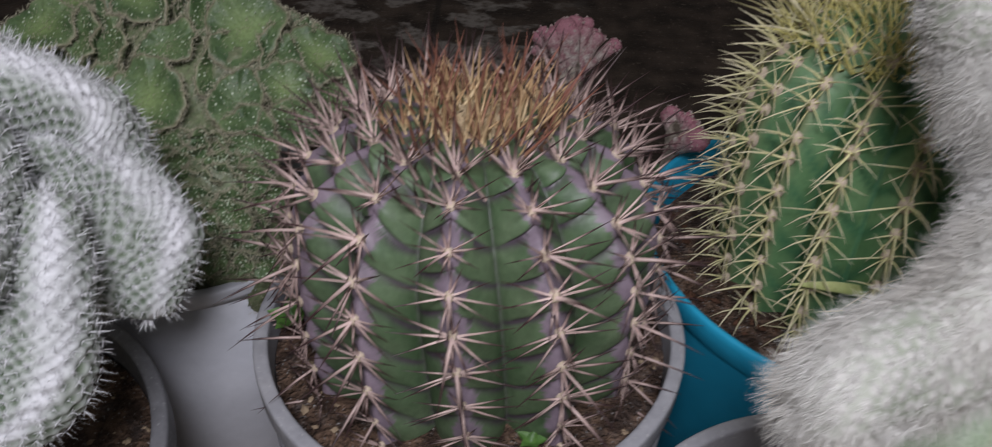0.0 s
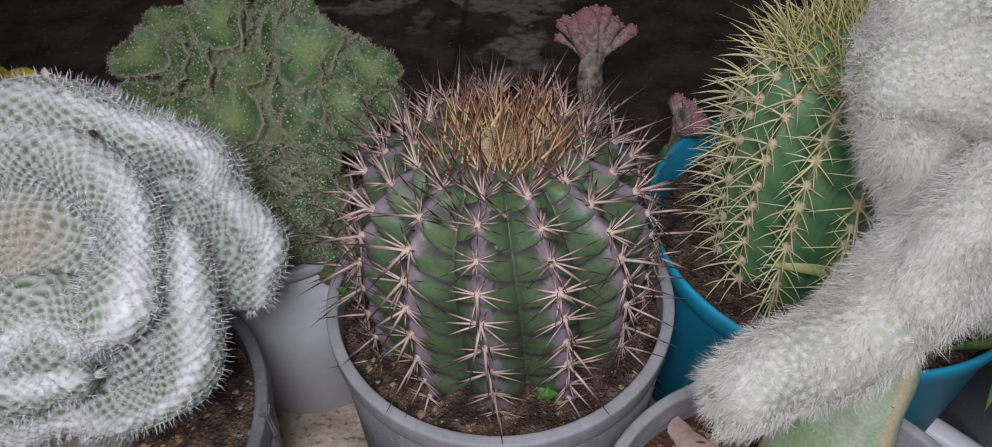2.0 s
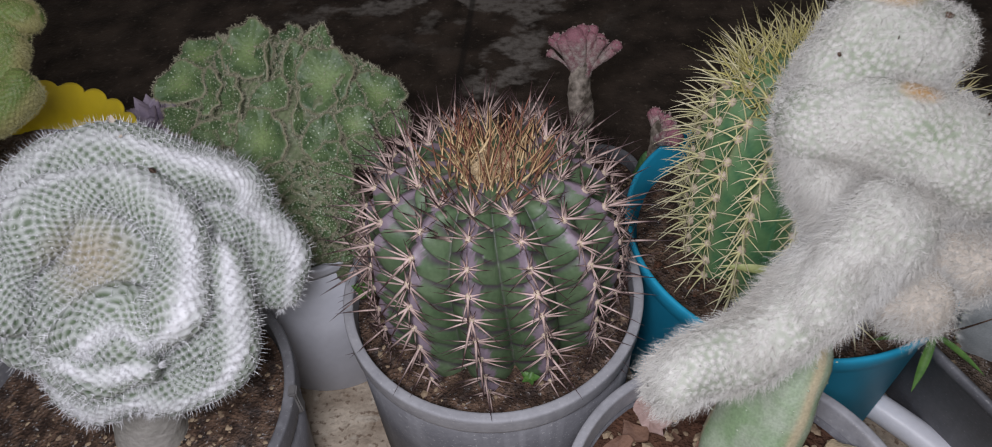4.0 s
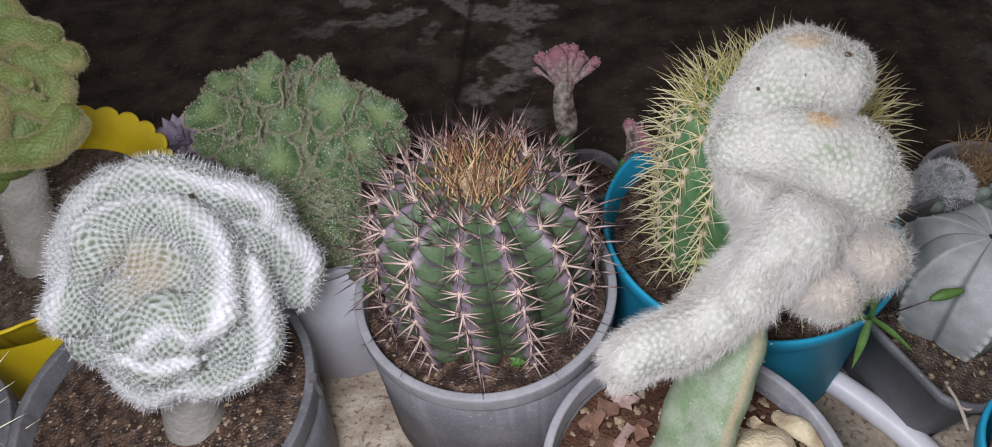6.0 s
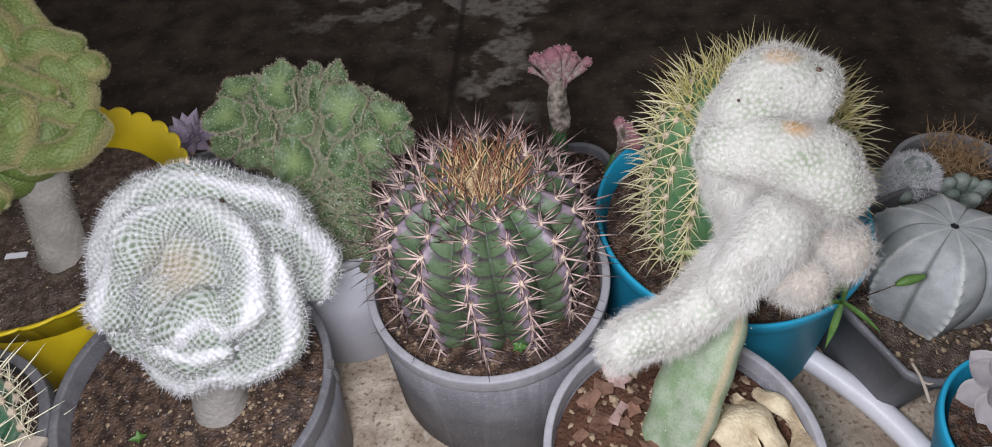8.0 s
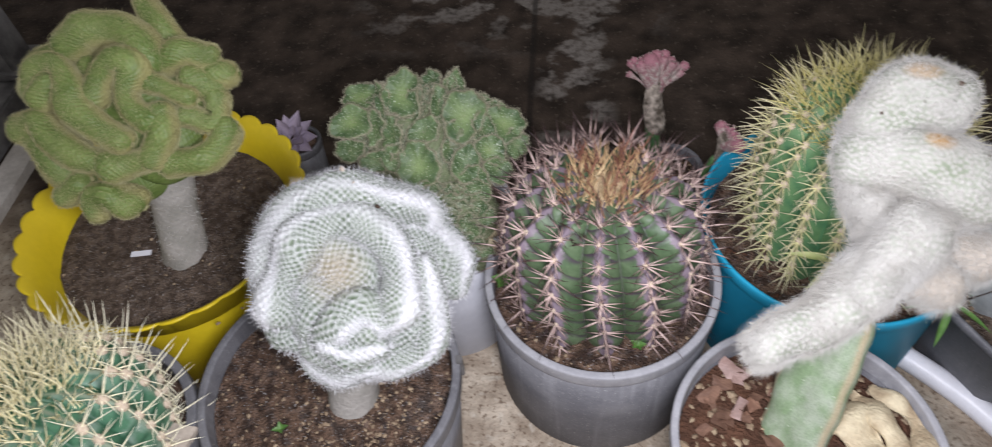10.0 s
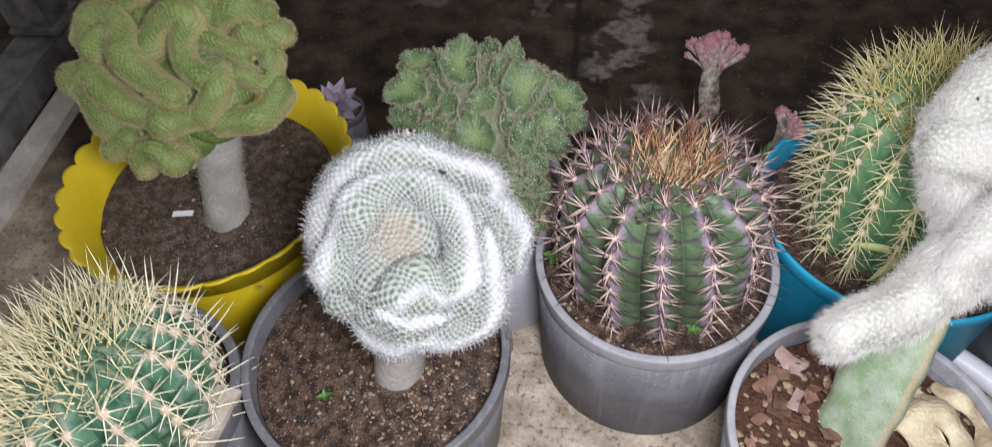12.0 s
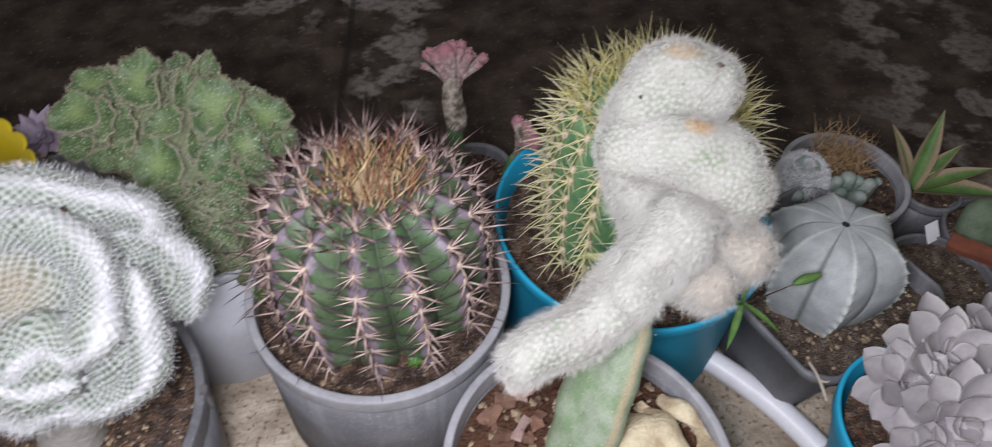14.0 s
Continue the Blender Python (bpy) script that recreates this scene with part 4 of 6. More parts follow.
# ---- the white crested cactus on its stock ----
def white_crest():
    s = 0.000558
    m = leaning(-0.1573, 0.2873, 0.3664, 9.5, 41.1, -5.8)
    ob = thing("crested_mammillaria", m, "white spiny crested cactus folded like a brain on grey stock", "cactus", "potted cacti")
    # each run: x, y, towards the front, half width, half thickness; then where its white growing line lies round it
    runs = []

    def fold(white, *rows):
        runs.append((rows, white))
    fold(68, (-158, -15, -62, 28, 36), (-154, 30, -60, 32, 38), (-126, 86, -54, 36, 40), (-86, 122, -48, 36, 40), (-24, 136, -50, 36, 40), (38, 122, -72, 34, 40), (90, 106, -108, 32, 38), (102, 74, -132, 28, 36))
    fold(52, (-134, -48, -8, 26, 28), (-128, -10, -4, 30, 32), (-102, 45, -8, 32, 34), (-68, 80, -22, 32, 34), (-20, 88, -32, 32, 34), (26, 72, -34, 32, 34), (56, 32, -30, 30, 34), (64, -20, -18, 28, 34), (56, -62, -2, 24, 28), (32, -84, 4, 18, 24))
    fold(None, (-56, 34, -46, 46, 24), (-34, 0, -48, 60, 24), (-26, -50, -34, 44, 26))
    fold(55, (70, 66, -104, 22, 24), (112, 52, -124, 30, 26), (146, 10, -150, 30, 26), (144, -32, -152, 24, 24))
    fold(None, (84, 26, -106, 34, 22), (108, 0, -132, 40, 22), (120, -30, -146, 26, 20))
    fold(60, (94, 10, -62, 22, 26), (106, -45, -62, 26, 30), (106, -95, -64, 28, 30), (90, -134, -66, 28, 30), (50, -154, -64, 26, 28), (18, -148, -58, 22, 26))
    fold(None, (66, -60, -56, 42, 28), (58, -116, -62, 34, 24))
    fold(128, (-50, -98, -10, 22, 26), (-32, -68, 4, 30, 30), (6, -54, 8, 28, 28), (34, -70, 6, 18, 24))
    fold(90, (-50, -110, -8, 18, 24), (-14, -122, 0, 24, 26), (22, -116, -4, 18, 22))
    fold(None, (-34, -84, -8, 20, 24), (12, -86, -2, 22, 26))
    fold(60, (-4, -150, -52, 24, 28), (-46, -164, -58, 28, 30), (-82, -158, -66, 28, 28), (-92, -134, -66, 24, 26))
    fold(None, (-70, -110, -48, 38, 32), (-30, -126, -40, 38, 34))
    fold(200, (-142, -62, -54, 20, 26), (-138, -92, -56, 27, 28), (-118, -106, -60, 20, 24))
    fold(None, (-92, -30, -40, 38, 26), (-86, -70, -38, 38, 28))
    fold(None, (-40, 20, -92, 88, 40), (10, -40, -97, 86, 44), (0, -120, -102, 66, 40))
    lobes = []
    for k, (run, white) in enumerate(runs):
        l = lobe(run, s, 0.0063, 6, 0.0021, 0.0014, seed=k, stray=0.24)
        turned = 0 if white is None else (l["v"] - math.radians(white) + math.pi) % math.tau - math.pi
        l["stripe"] = 0 * l["pat"] if white is None else np.exp(-np.abs(turned / (0.40 + 0.14 * np.sin(l["u"] * 9 + k))) ** 3) * (0.62 + 0.38 * np.sin(l["u"] * 7 + 2 * k + np.sin(l["v"] * 3)) ** 2)
        if k == 0:
            l["stripe"] = l["stripe"] * (0.6 + 0.4 * np.clip((l["u"] - 0.50) * 8, 0, 1))
        if k == 1:
            l["stripe"] = l["stripe"] * (0.6 + 0.4 * np.clip(np.maximum((0.30 - l["u"]) * 9, (l["u"] - 0.54) * 9), 0, 1))
        l["wool"] = np.clip((l["pat"] - 0.20) / 0.34, 0, 1) * 0.64
        spot = np.linalg.norm(l["p"] - np.array((-42, 6, -12)) * s, axis=-1)
        l["brown"] = np.clip(1.3 - spot / (48 * s), 0, 1) * 0.42
        lobes.append(l)
    lobe_parts("crest_fold", lobes, ("wool", "stripe", "brown"), WHITE_CREST, ob)
    rng = np.random.default_rng(41)
    base, way, size = [], [], []
    for l in lobes:
        p, n = l["p"][l["knob"]], l["n"][l["knob"]]
        st, br = l["stripe"][l["knob"]], l["brown"][l["knob"]]
        across = np.cross(n, l["t"][l["knob"]])
        for j in range(9):
            a = j * math.tau / 9 + 0.39 + rng.normal(size=(len(p), 1)) * 0.10
            flat = l["t"][l["knob"]] * np.cos(a) + across * np.sin(a)
            base.append(p + n * 0.0002)
            way.append(flat + n * rng.uniform(-0.15, 0.35, (len(p), 1)))
            size.append(rng.uniform(0.0021, 0.0033, len(p)))
        for j in range(2):
            base.append(p)
            way.append(n + 0.16 * rng.normal(size=p.shape))
            size.append(rng.uniform(0.0040, 0.0080, len(p)))
        many = st > 0.42
        for j in range(12):
            q = p[many] + rng.normal(size=p[many].shape) * 0.0017
            base.append(q)
            way.append(n[many] + 0.45 * rng.normal(size=q.shape))
            size.append(rng.uniform(0.0022, 0.0050, len(q)))
    base, way, size = np.vstack(base), np.vstack(way), np.concatenate(size)
    part("spine_coat", fuzz_mesh("crest_spines", base, way, size, 0.00014, rng, WHITE_SPINE, 0.08), None, ob, "short dense white spines", kind="stuff")
    back = m.inverted()
    specks = np.array([back @ Vector(q) for q in ((-0.141, 0.338, 0.403), (-0.197, 0.335, 0.385))])
    part("dirt_speck", pebbles("dirt_specks", rng, specks, (0.0034, 0.0024), DARK_SOIL, 0.9), None, ob, "dark soil specks", kind="stuff")
    pale = np.array([(-28, 172, -30), (-6, 150, -8), (-60, 140, -12)]) * s
    part("pale_grain", pebbles("pale_grains", rng, pale, (0.0036, 0.0024, 0.0020), PALE_STONE, 0.9), None, ob, "small pale grains caught in the spines", kind="stuff")
    # stock: upright in the soil
    stock = rooted_stock(m, (-0.186, 0.295, 0.29), (-0.203, 0.263, 0.170), 0.0255, 0.012)
    part("stock", lobes_mesh("stock", [stock], (), STOCK_GREY), None, ob, "stubby grey corky stock")
    return ob


white_crest()


# ---- the woolly cactus on its green stock ----
def bumpy(l, rng, gap, high):
    """Uneven warts strewn over a lobe: raises it and gives how near each point lies to a wart's top, and the tops."""
    flat = l["p"].reshape(-1, 3)
    order = rng.permutation(len(flat))
    held, tops = {}, []
    for k in order:
        cell = tuple((flat[k] / gap).astype(int))
        close = [flat[q] for a in (-1, 0, 1) for b in (-1, 0, 1) for c in (-1, 0, 1) for q in held.get((cell[0] + a, cell[1] + b, cell[2] + c), ())]
        if not close or np.min(np.sum((np.array(close) - flat[k]) ** 2, 1)) > gap * gap:
            held.setdefault(cell, []).append(k)
            tops.append(k)
    seeds = flat[tops]
    near = np.array([np.min(np.sum((seeds - q) ** 2, 1)) for q in flat]) ** 0.5 / gap
    wart = np.exp(-(near / 0.40) ** 2).reshape(l["pat"].shape)
    l["p"] = l["p"] + l["n"] * (high * wart * (0.6 + 0.7 * np.sin(l["p"] @ np.array((330.0, -250, 410))) ** 2))[..., None]
    return wart, np.array(tops)


def woolly_cactus():
    s = 0.000447
    m = leaning(0.3183, 0.3303, 0.4181, 8.45, 41.3, -6.3)
    ob = thing("woolly_crested_cactus", m, "white woolly crested cactus with a long arm, on green stock", "cactus", "potted cacti")
    # each run: how woolly it is, how much of its green warts show, then its rows
    runs = []

    def arm(wool, bare, *rows):
        runs.append((rows, wool, bare))
    arm(0.70, 0.8, (-286, -266, -22, 38, 40), (-226, -240, -30, 47, 46), (-160, -200, -34, 50, 48), (-96, -154, -38, 52, 50), (-40, -104, -46, 52, 50))
    arm(0.95, 0.45, (-112, -160, -10, 40, 40), (-70, -110, -8, 52, 48), (-24, -64, -16, 56, 52), (10, -34, -40, 50, 50))
    arm(0.25, 1.0, (-84, 72, -64, 58, 54), (-24, 64, -24, 63, 56), (42, 40, -10, 68, 58), (82, 6, -14, 58, 52))
    arm(0.40, 0.8, (-60, 150, -60, 52, 54), (-26, 180, -50, 68, 66), (4, 188, -48, 71, 68), (26, 182, -50, 66, 64))
    arm(1.0, 0.2, (-92, 120, -85, 34, 44), (-92, 70, -85, 38, 46), (-72, 10, -90, 44, 48), (-48, -50, -95, 42, 48), (-50, -100, -95, 34, 40))
    arm(0.9, 0.0, (22, -152, -64, 36, 38), (40, -156, -62, 38, 38))
    arm(0.9, 0.0, (84, -92, -70, 34, 36), (118, -104, -66, 38, 40))
    arm(1.0, 0.2, (60, -50, -90, 40, 40), (20, -90, -95, 40, 40))
    lobes, rng = [], np.random.default_rng(51)
    base, way, size = [], [], []
    for k, (run, wool, bare) in enumerate(runs):
        l = lobe(run, s, 0.0066, 6, 0.0, 0.0008 if k == 3 else 0.0016, seed=60 + k)
        tops, peaks = bumpy(l, rng, 0.0036 if k in (2, 3) else 0.0042, 0.0009)
        dense = 0.5 + 0.5 * np.sin(l["p"] @ np.array((75.0, 60, 40)) + k + 1.5 * np.sin(l["p"] @ np.array((-50.0, 90, 30)) + 2 * k))
        front = np.clip(np.sin(l["v"]) * 1.3, 0, 1)
        open_face = np.clip(bare * front * (1.25 - 0.9 * dense) + (0.12 if k in (2, 3) else 0), 0, 1)
        tops = np.clip((tops - 0.05) / 0.30, 0, 1)
        l["wool"] = np.clip(1.15 - open_face * (1 - tops) * 1.1, 0, 1)
        # leaf: green skin between warts, with the shade of the pits put into its colour
        l["leaf"] = np.clip(open_face * (1 - tops) * (0.42 if k in (2, 3) else 0.55), 0, 1)
        if k in (2, 3):
            cloud = np.clip(np.sin(l["p"] @ np.array((62.0, -48, 20)) + 1.1 * k) * np.sin(l["p"] @ np.array((30.0, 71, -25)) + 0.4) - 0.15, 0, 1)
            l["leaf"] = np.clip(l["leaf"] + 0.55 * cloud * (1 - 0.7 * tops), 0, 1)
        if k == 2:
            spot = np.linalg.norm(l["p"] - np.array((104, 4, 42)) * s, axis=-1)
            l["leaf"] = np.maximum(l["leaf"], np.clip(1.5 - spot / (22 * s), 0, 0.9) * (1 - 0.6 * tops))
        spot = np.linalg.norm((l["p"] - np.array((0, 110, 30)) * s) * (0.7, 1, 0.6), axis=-1)
        hollow = np.linalg.norm((l["p"] - np.array((-20, 232, 0)) * s) * (0.6, 1, 0.6), axis=-1)
        l["brown"] = np.clip(1.5 - spot / (16 * s), 0, 0.9) * (k == 2) + np.clip(1.2 - hollow / (20 * s), 0, 0.5) * (k == 3) + (0.22 if k in (5, 6) else 0.0)
        lobes.append(l)
        # short stars of hair on every wart
        p, n, t = (l[key].reshape(-1, 3)[peaks] for key in ("p", "n", "t"))
        for j in range(18):
            base.append(p + rng.normal(size=p.shape) * 0.0010)
            way.append(0.55 * n + 0.8 * rng.normal(size=p.shape) - 0.25 * t)
            size.append(rng.uniform(0.0020, 0.0044, len(p)) * (1.35 if k in (2, 3) else 1))
        # silky hair combed along the limb, in locks, long where the wool is thick
        p, n, t = l["p"][::2, ::2].reshape(-1, 3), l["n"][::2, ::2].reshape(-1, 3), l["t"][::2, ::2].reshape(-1, 3)
        o = open_face[::2, ::2].reshape(-1)
        rim = np.abs(l["cos"][::2, ::2].reshape(-1)) ** 3
        keep = rng.uniform(size=len(p)) < np.clip(1.05 - 1.1 * o, 0.14, 1) * np.clip(0.30 + 0.70 * wool + 0.4 * rim, 0, 1)
        p, n, t, o = p[keep], n[keep], t[keep], o[keep]
        lock = np.stack([np.sin(p @ np.array((230.0, 140, -90)) + 2), np.sin(p @ np.array((-150.0, 210, 120)) + k), np.sin(p @ np.array((120.0, -160, 200)))], 1)
        comb = -t * (0.9 if k != 4 else -0.2) + np.array((-0.15, -0.45, 0)) + 0.55 * lock
        for j in range(7):
            base.append(p + rng.normal(size=p.shape) * 0.0016)
            way.append(n * rng.uniform(0.25, 0.75, (len(p), 1)) + comb * (0.75 if k in (0, 1, 4, 7) else 0.40) + 0.26 * rng.normal(size=p.shape))
            size.append(rng.uniform(0.4, 1.0, len(p)) * (0.0045 + 0.0095 * wool) * (1 - 0.5 * o))
    lobe_parts("crest_fold", lobes, ("wool", "leaf", "brown"), WOOL_SKIN, ob)
    part("wool", fuzz_mesh("wool", np.vstack(base), np.vstack(way), np.concatenate(size), 0.000095, rng, WOOL_HAIR, 0.22), None, ob, "long fine white wool", kind="stuff")
    # specks of soil caught in the wool
    specks = np.array([(38, 206, 14), (-92, 156, -6), (-28, 174, 17), (66, 150, 0), (70, 76, 44)]) * s
    part("dirt_speck", pebbles("dirt_specks", rng, specks, (0.0030, 0.0018, 0.0015, 0.0012, 0.0014), DARK_SOIL), None, ob, "dark soil specks", kind="stuff")
    return ob


woolly_cactus()


def green_stock():
    """The three-angled stock between soil and graft."""
    ob = thing("cactus_stock", pose(0.252, 0.236, 0.166, -30, 15, 0) @ pose(0, 0, 0, 0, 0, 46), "waxy green angular stock with a corky edge and pale dots", "cactus stock")
    n, rows = 60, 24
    ang = np.linspace(0, math.tau, n, endpoint=False)
    s = np.linspace(0, 1, rows)
    r = 0.031 * (1 + 0.16 * np.cos(3 * ang + 0.5))[None] * (1 - 0.10 * np.abs(s[:, None] - 0.4)) * np.sqrt(1 - 0.75 * np.clip((s[:, None] - 0.75) / 0.25, 0, 1) ** 2) * (1 + 0.03 * np.sin(s[:, None] * 23 + 3 * ang[None]))
    v = np.stack([r * np.cos(ang), r * np.sin(ang), np.repeat((s * 0.178 - 0.012)[:, None], n, 1)], -1)
    cork = np.repeat(np.clip(np.cos(3 * ang + 0.5) * 8 - 7.1, 0, 1)[None], rows, 0)
    f = grid_faces(rows, n) + [list(range((rows - 1) * n, rows * n))]
    part("stem", mesh_of("stock_stem", v.reshape(-1, 3), f, {"cork": cork}), STOCK_GREEN, ob)
    rng = np.random.default_rng(61)
    a, z = np.repeat(np.arange(7) * 0.9 + 0.2, 9)[:54] + rng.normal(size=54) * 0.06, np.tile(np.linspace(0.004, 0.14, 9), 7)[:54]
    rr = 0.0312 * (1 + 0.16 * np.cos(3 * a + 0.5))
    part("areole_speckle", pebbles("areole_dots", rng, np.stack([rr * np.cos(a), rr * np.sin(a), z], 1), rng.uniform(0.0008, 0.0018, 54), DOT), None, ob, "pale woolly dots", kind="stuff")


green_stock()


# ---- the olive crest in the yellow pot ----
def olive_crest():
    s = 0.000711
    m = leaning(-0.4625, 0.514, 0.3699, 9.5, 41.1, -5.8)
    ob = thing("monstrose_crest_cactus", m, "olive green crested cactus of fuzzy coils on pale grey stock", "cactus", "potted cacti")
    runs = []

    def coil(half, *rows):
        """A coil by rows of (x, y, towards the front) with one half width."""
        runs.append([(x, y, z * 1.25 + 4, half * (0.92 if k in (0, len(rows) - 1) else 1), half * 1.12) for k, (x, y, z) in enumerate(rows)])
    runs.append([(-30, 76, -66, 36, 30), (0, 46, -46, 92, 50), (0, -50, -46, 96, 52), (-20, -92, -60, 50, 40)])
    coil(18.5, (19, 164, -24), (32, 144, -18), (54, 120, -18), (66, 102, -24))
    coil(26, (-72, 98, 2), (-42, 114, 8), (0, 110, 12), (34, 92, 12), (46, 72, 8))
    coil(14, (-48, 136, -26), (-36, 138, -24))
    coil(13, (-86, 96, -24), (-78, 98, -22))
    coil(24, (70, 66, 6), (100, 80, 8), (126, 74, 0))
    coil(21, (142, 52, -10), (152, 52, -10))
    coil(15, (-146, 78, -20), (-116, 83, -14), (-88, 78, -12))
    coil(22, (-142, 32, 4), (-128, 54, 14), (-92, 62, 20), (-72, 36, 24), (-60, -6, 26), (-28, -36, 30), (4, -54, 30))
    coil(20, (-122, 14, 8), (-104, 30, 12))
    coil(18, (-36, 16, 18), (-18, 42, 28), (6, 60, 32), (30, 48, 34), (20, 14, 32), (28, -10, 32), (48, -26, 28))
    coil(24, (-52, 58, -8), (-30, 30, -6))
    coil(17, (54, 28, 20), (82, 16, 22), (102, 8, 20))
    coil(20, (66, -20, 24), (68, -46, 26), (50, -82, 20))
    coil(24, (74, -92, 0), (112, -88, 0), (140, -66, -8), (150, -48, -14))
    coil(22, (92, -20, 0), (130, -26, -8), (136, 4, -12))
    coil(23, (100, 40, 0), (132, 24, -12))
    coil(23, (-160, -28, -8), (-130, -22, 4), (-106, -48, 10), (-66, -78, 10), (-30, -92, 8))
    coil(25, (-8, -96, 12), (28, -92, 12))
    coil(24, (-146, -48, -12), (-114, -90, -6), (-94, -116, -8))
    coil(23, (-108, -132, -12), (-78, -120, -6))
    coil(26, (-56, -152, -8), (-32, -142, -2), (-12, -150, -6))
    lobes, rng = [], np.random.default_rng(71)
    base, way, size = [], [], []
    for k, run in enumerate(runs):
        l = lobe(run, s, 0.0058, 6, 0.0015, 0.0016, seed=80 + k)
        # edge: tan knob tips, plus painted tan sides imitating fuzz in grazing light
        l["edge"] = np.maximum(np.clip((np.abs(l["cos"]) - 0.62) * 3, 0, 1) * (0.85 if k else 0.0), np.clip((l["pat"] - 0.80) / 0.2, 0, 1) * 0.35)
        lobes.append(l)
        if k == 0:
            continue
        p, n = l["p"][::2, ::2].reshape(-1, 3), l["n"][::2, ::2].reshape(-1, 3)
        e = l["edge"][::2, ::2].reshape(-1)
        for j in range(9):
            keep = rng.uniform(size=len(p)) < 0.45 + 0.55 * e
            base.append(p[keep] + rng.normal(size=p[keep].shape) * 0.0008)
            way.append(n[keep] + 0.6 * rng.normal(size=p[keep].shape))
            size.append(rng.uniform(0.0014, 0.0032, keep.sum()))
        p, n = l["p"][l["knob"]], l["n"][l["knob"]]
        for j in range(3):
            base.append(p)
            way.append(n * 0.8 + 0.7 * rng.normal(size=p.shape))
            size.append(rng.uniform(0.0020, 0.0042, len(p)))
    lobe_parts("crest_coil", lobes, ("edge",), MONSTROSE, ob)
    part("fuzz", fuzz_mesh("olive_fuzz", np.vstack(base), np.vstack(way), np.concatenate(size), 0.00010, rng, MONSTROSE_FUZZ, 0.2), None, ob, "short olive fuzz", kind="stuff")
    stock = rooted_stock(m, (-0.456, 0.515, 0.30), (-0.469, 0.461, 0.152), 0.0265, 0.012)
    part("stock", lobes_mesh("stock", [stock], (), STOCK_GREY), None, ob, "thick pale grey stock")
    p, n = stock["p"][::4, ::3].reshape(-1, 3), stock["n"][::4, ::3].reshape(-1, 3)
    part("stock_bristle", fuzz_mesh("stock_spines", p, n + 0.5 * rng.normal(size=p.shape), rng.uniform(0.004, 0.009, len(p)), 0.0002, rng, WOOL_HAIR, 0.2), None, ob, "fine pale stock spines", kind="stuff")


olive_crest()


# ---- the green fan crest in the pale pot ----
def fan_crest():
    s = 0.000667
    m = leaning(-0.1291, 0.4985, 0.2821, 8.45, 41.3, -6.3)
    ob = thing("fan_crest_cactus", m, "grey-green fan-shaped crested cactus with fuzzy tan edges, in a dense clump", "cactus", "potted cacti")
    # broad fans: x, y, towards the front, half width, half height, lean, tips
    fans = []

    def fan(*row):
        fans.append(row)
    fan(-136, 74, 8, 38, 30, 10, -12, -14)
    fan(-126, 120, -26, 34, 28, 25, -30, -10)
    fan(-50, 122, 8, 34, 43, -5, -14, 6)
    fan(0, 146, -22, 19, 23, 0, -24, -34)
    fan(35, 140, -20, 17, 29, -6, -16, 40)
    fan(54, 84, 20, 36, 47, -14, -8, 10)
    fan(122, 72, -10, 36, 34, -12, -18, 18)
    fan(-19, 0, 38, 36, 41, 12, -4, -12)
    fan(58, 2, 36, 24, 34, -8, -6, 14)
    fan(-11, 58, 26, 30, 22, 32, -10, -10)
    fan(-61, 52, 22, 22, 34, 8, 0, -46)
    fan(-92, 66, 14, 20, 32, 2, 0, -40)
    fan(-26, 92, 14, 18, 42, -10, 0, -58)
    fan(8, 102, 6, 18, 38, -4, 0, 44)
    fan(-78, 104, 2, 18, 44, 10, 0, -56)
    fan(98, 28, 20, 28, 24, -20, 0, 20)
    fan(110, -6, 16, 26, 22, -20, 10, 24)
    fan(-140, 32, -6, 28, 20, 10, 20, -18)
    fan(-92, 12, 10, 30, 18, 12, 20, -10)
    fan(72, -26, 32, 26, 28, 20, 10, 8)
    fan(-58, 14, 22, 24, 26, 30, 14, -30)
    fan(28, 40, 26, 18, 36, -10, 0, 56)
    fan(84, 58, 12, 22, 32, 8, -4, 46)
    fan(140, 40, -16, 24, 26, -30, 4, 30)
    fan(24, 128, -12, 14, 34, -4, -6, 52)
    broad = len(fans)
    rng = np.random.default_rng(91)
    # low ruffles near the soil, one above the other
    for row in range(7):
        for col in range(4):
            y = -36 - 17 * row + rng.uniform(-6, 6)
            x = -16 + 32 * col + 6 * row * (1 - col / 3) + rng.uniform(-9, 9)
            fans.append((x, y, 34 - 4.2 * row - 3 * abs(col - 1.4) + rng.uniform(-6, 8), rng.uniform(17, 27), rng.uniform(13, 20), rng.uniform(-35, 35), rng.uniform(15, 72), rng.uniform(-30, 30)))
    # small folds filling the gaps between the broad fans
    for k in range(104):
        a, r = rng.uniform(0, math.tau), math.sqrt(rng.uniform(0, 1))
        fans.append((-2 + 128 * r * math.cos(a), 66 + 70 * r * math.sin(a), -26 + 26 * (1 - r * r) + rng.uniform(-6, 4), rng.uniform(12, 20), rng.uniform(16, 28), rng.uniform(-40, 40), rng.uniform(-20, 30), rng.choice((-1, 1)) * rng.uniform(25, 66)))
    lobes = []
    base, way, size, dots, dsize = [], [], [], [], []
    core = lobe([(-40, 66, -34, 80, 36), (6, 6, -24, 84, 46), (46, -70, -22, 56, 48), (62, -160, -60, 44, 44)], s, 0.006, 4, 0.0014, 0.003, seed=90)
    core["edge"] = 0.10 + 0.25 * core["pat"]
    lobes.append(core)
    p, n = core["p"][::2, ::2].reshape(-1, 3), core["n"][::2, ::2].reshape(-1, 3)
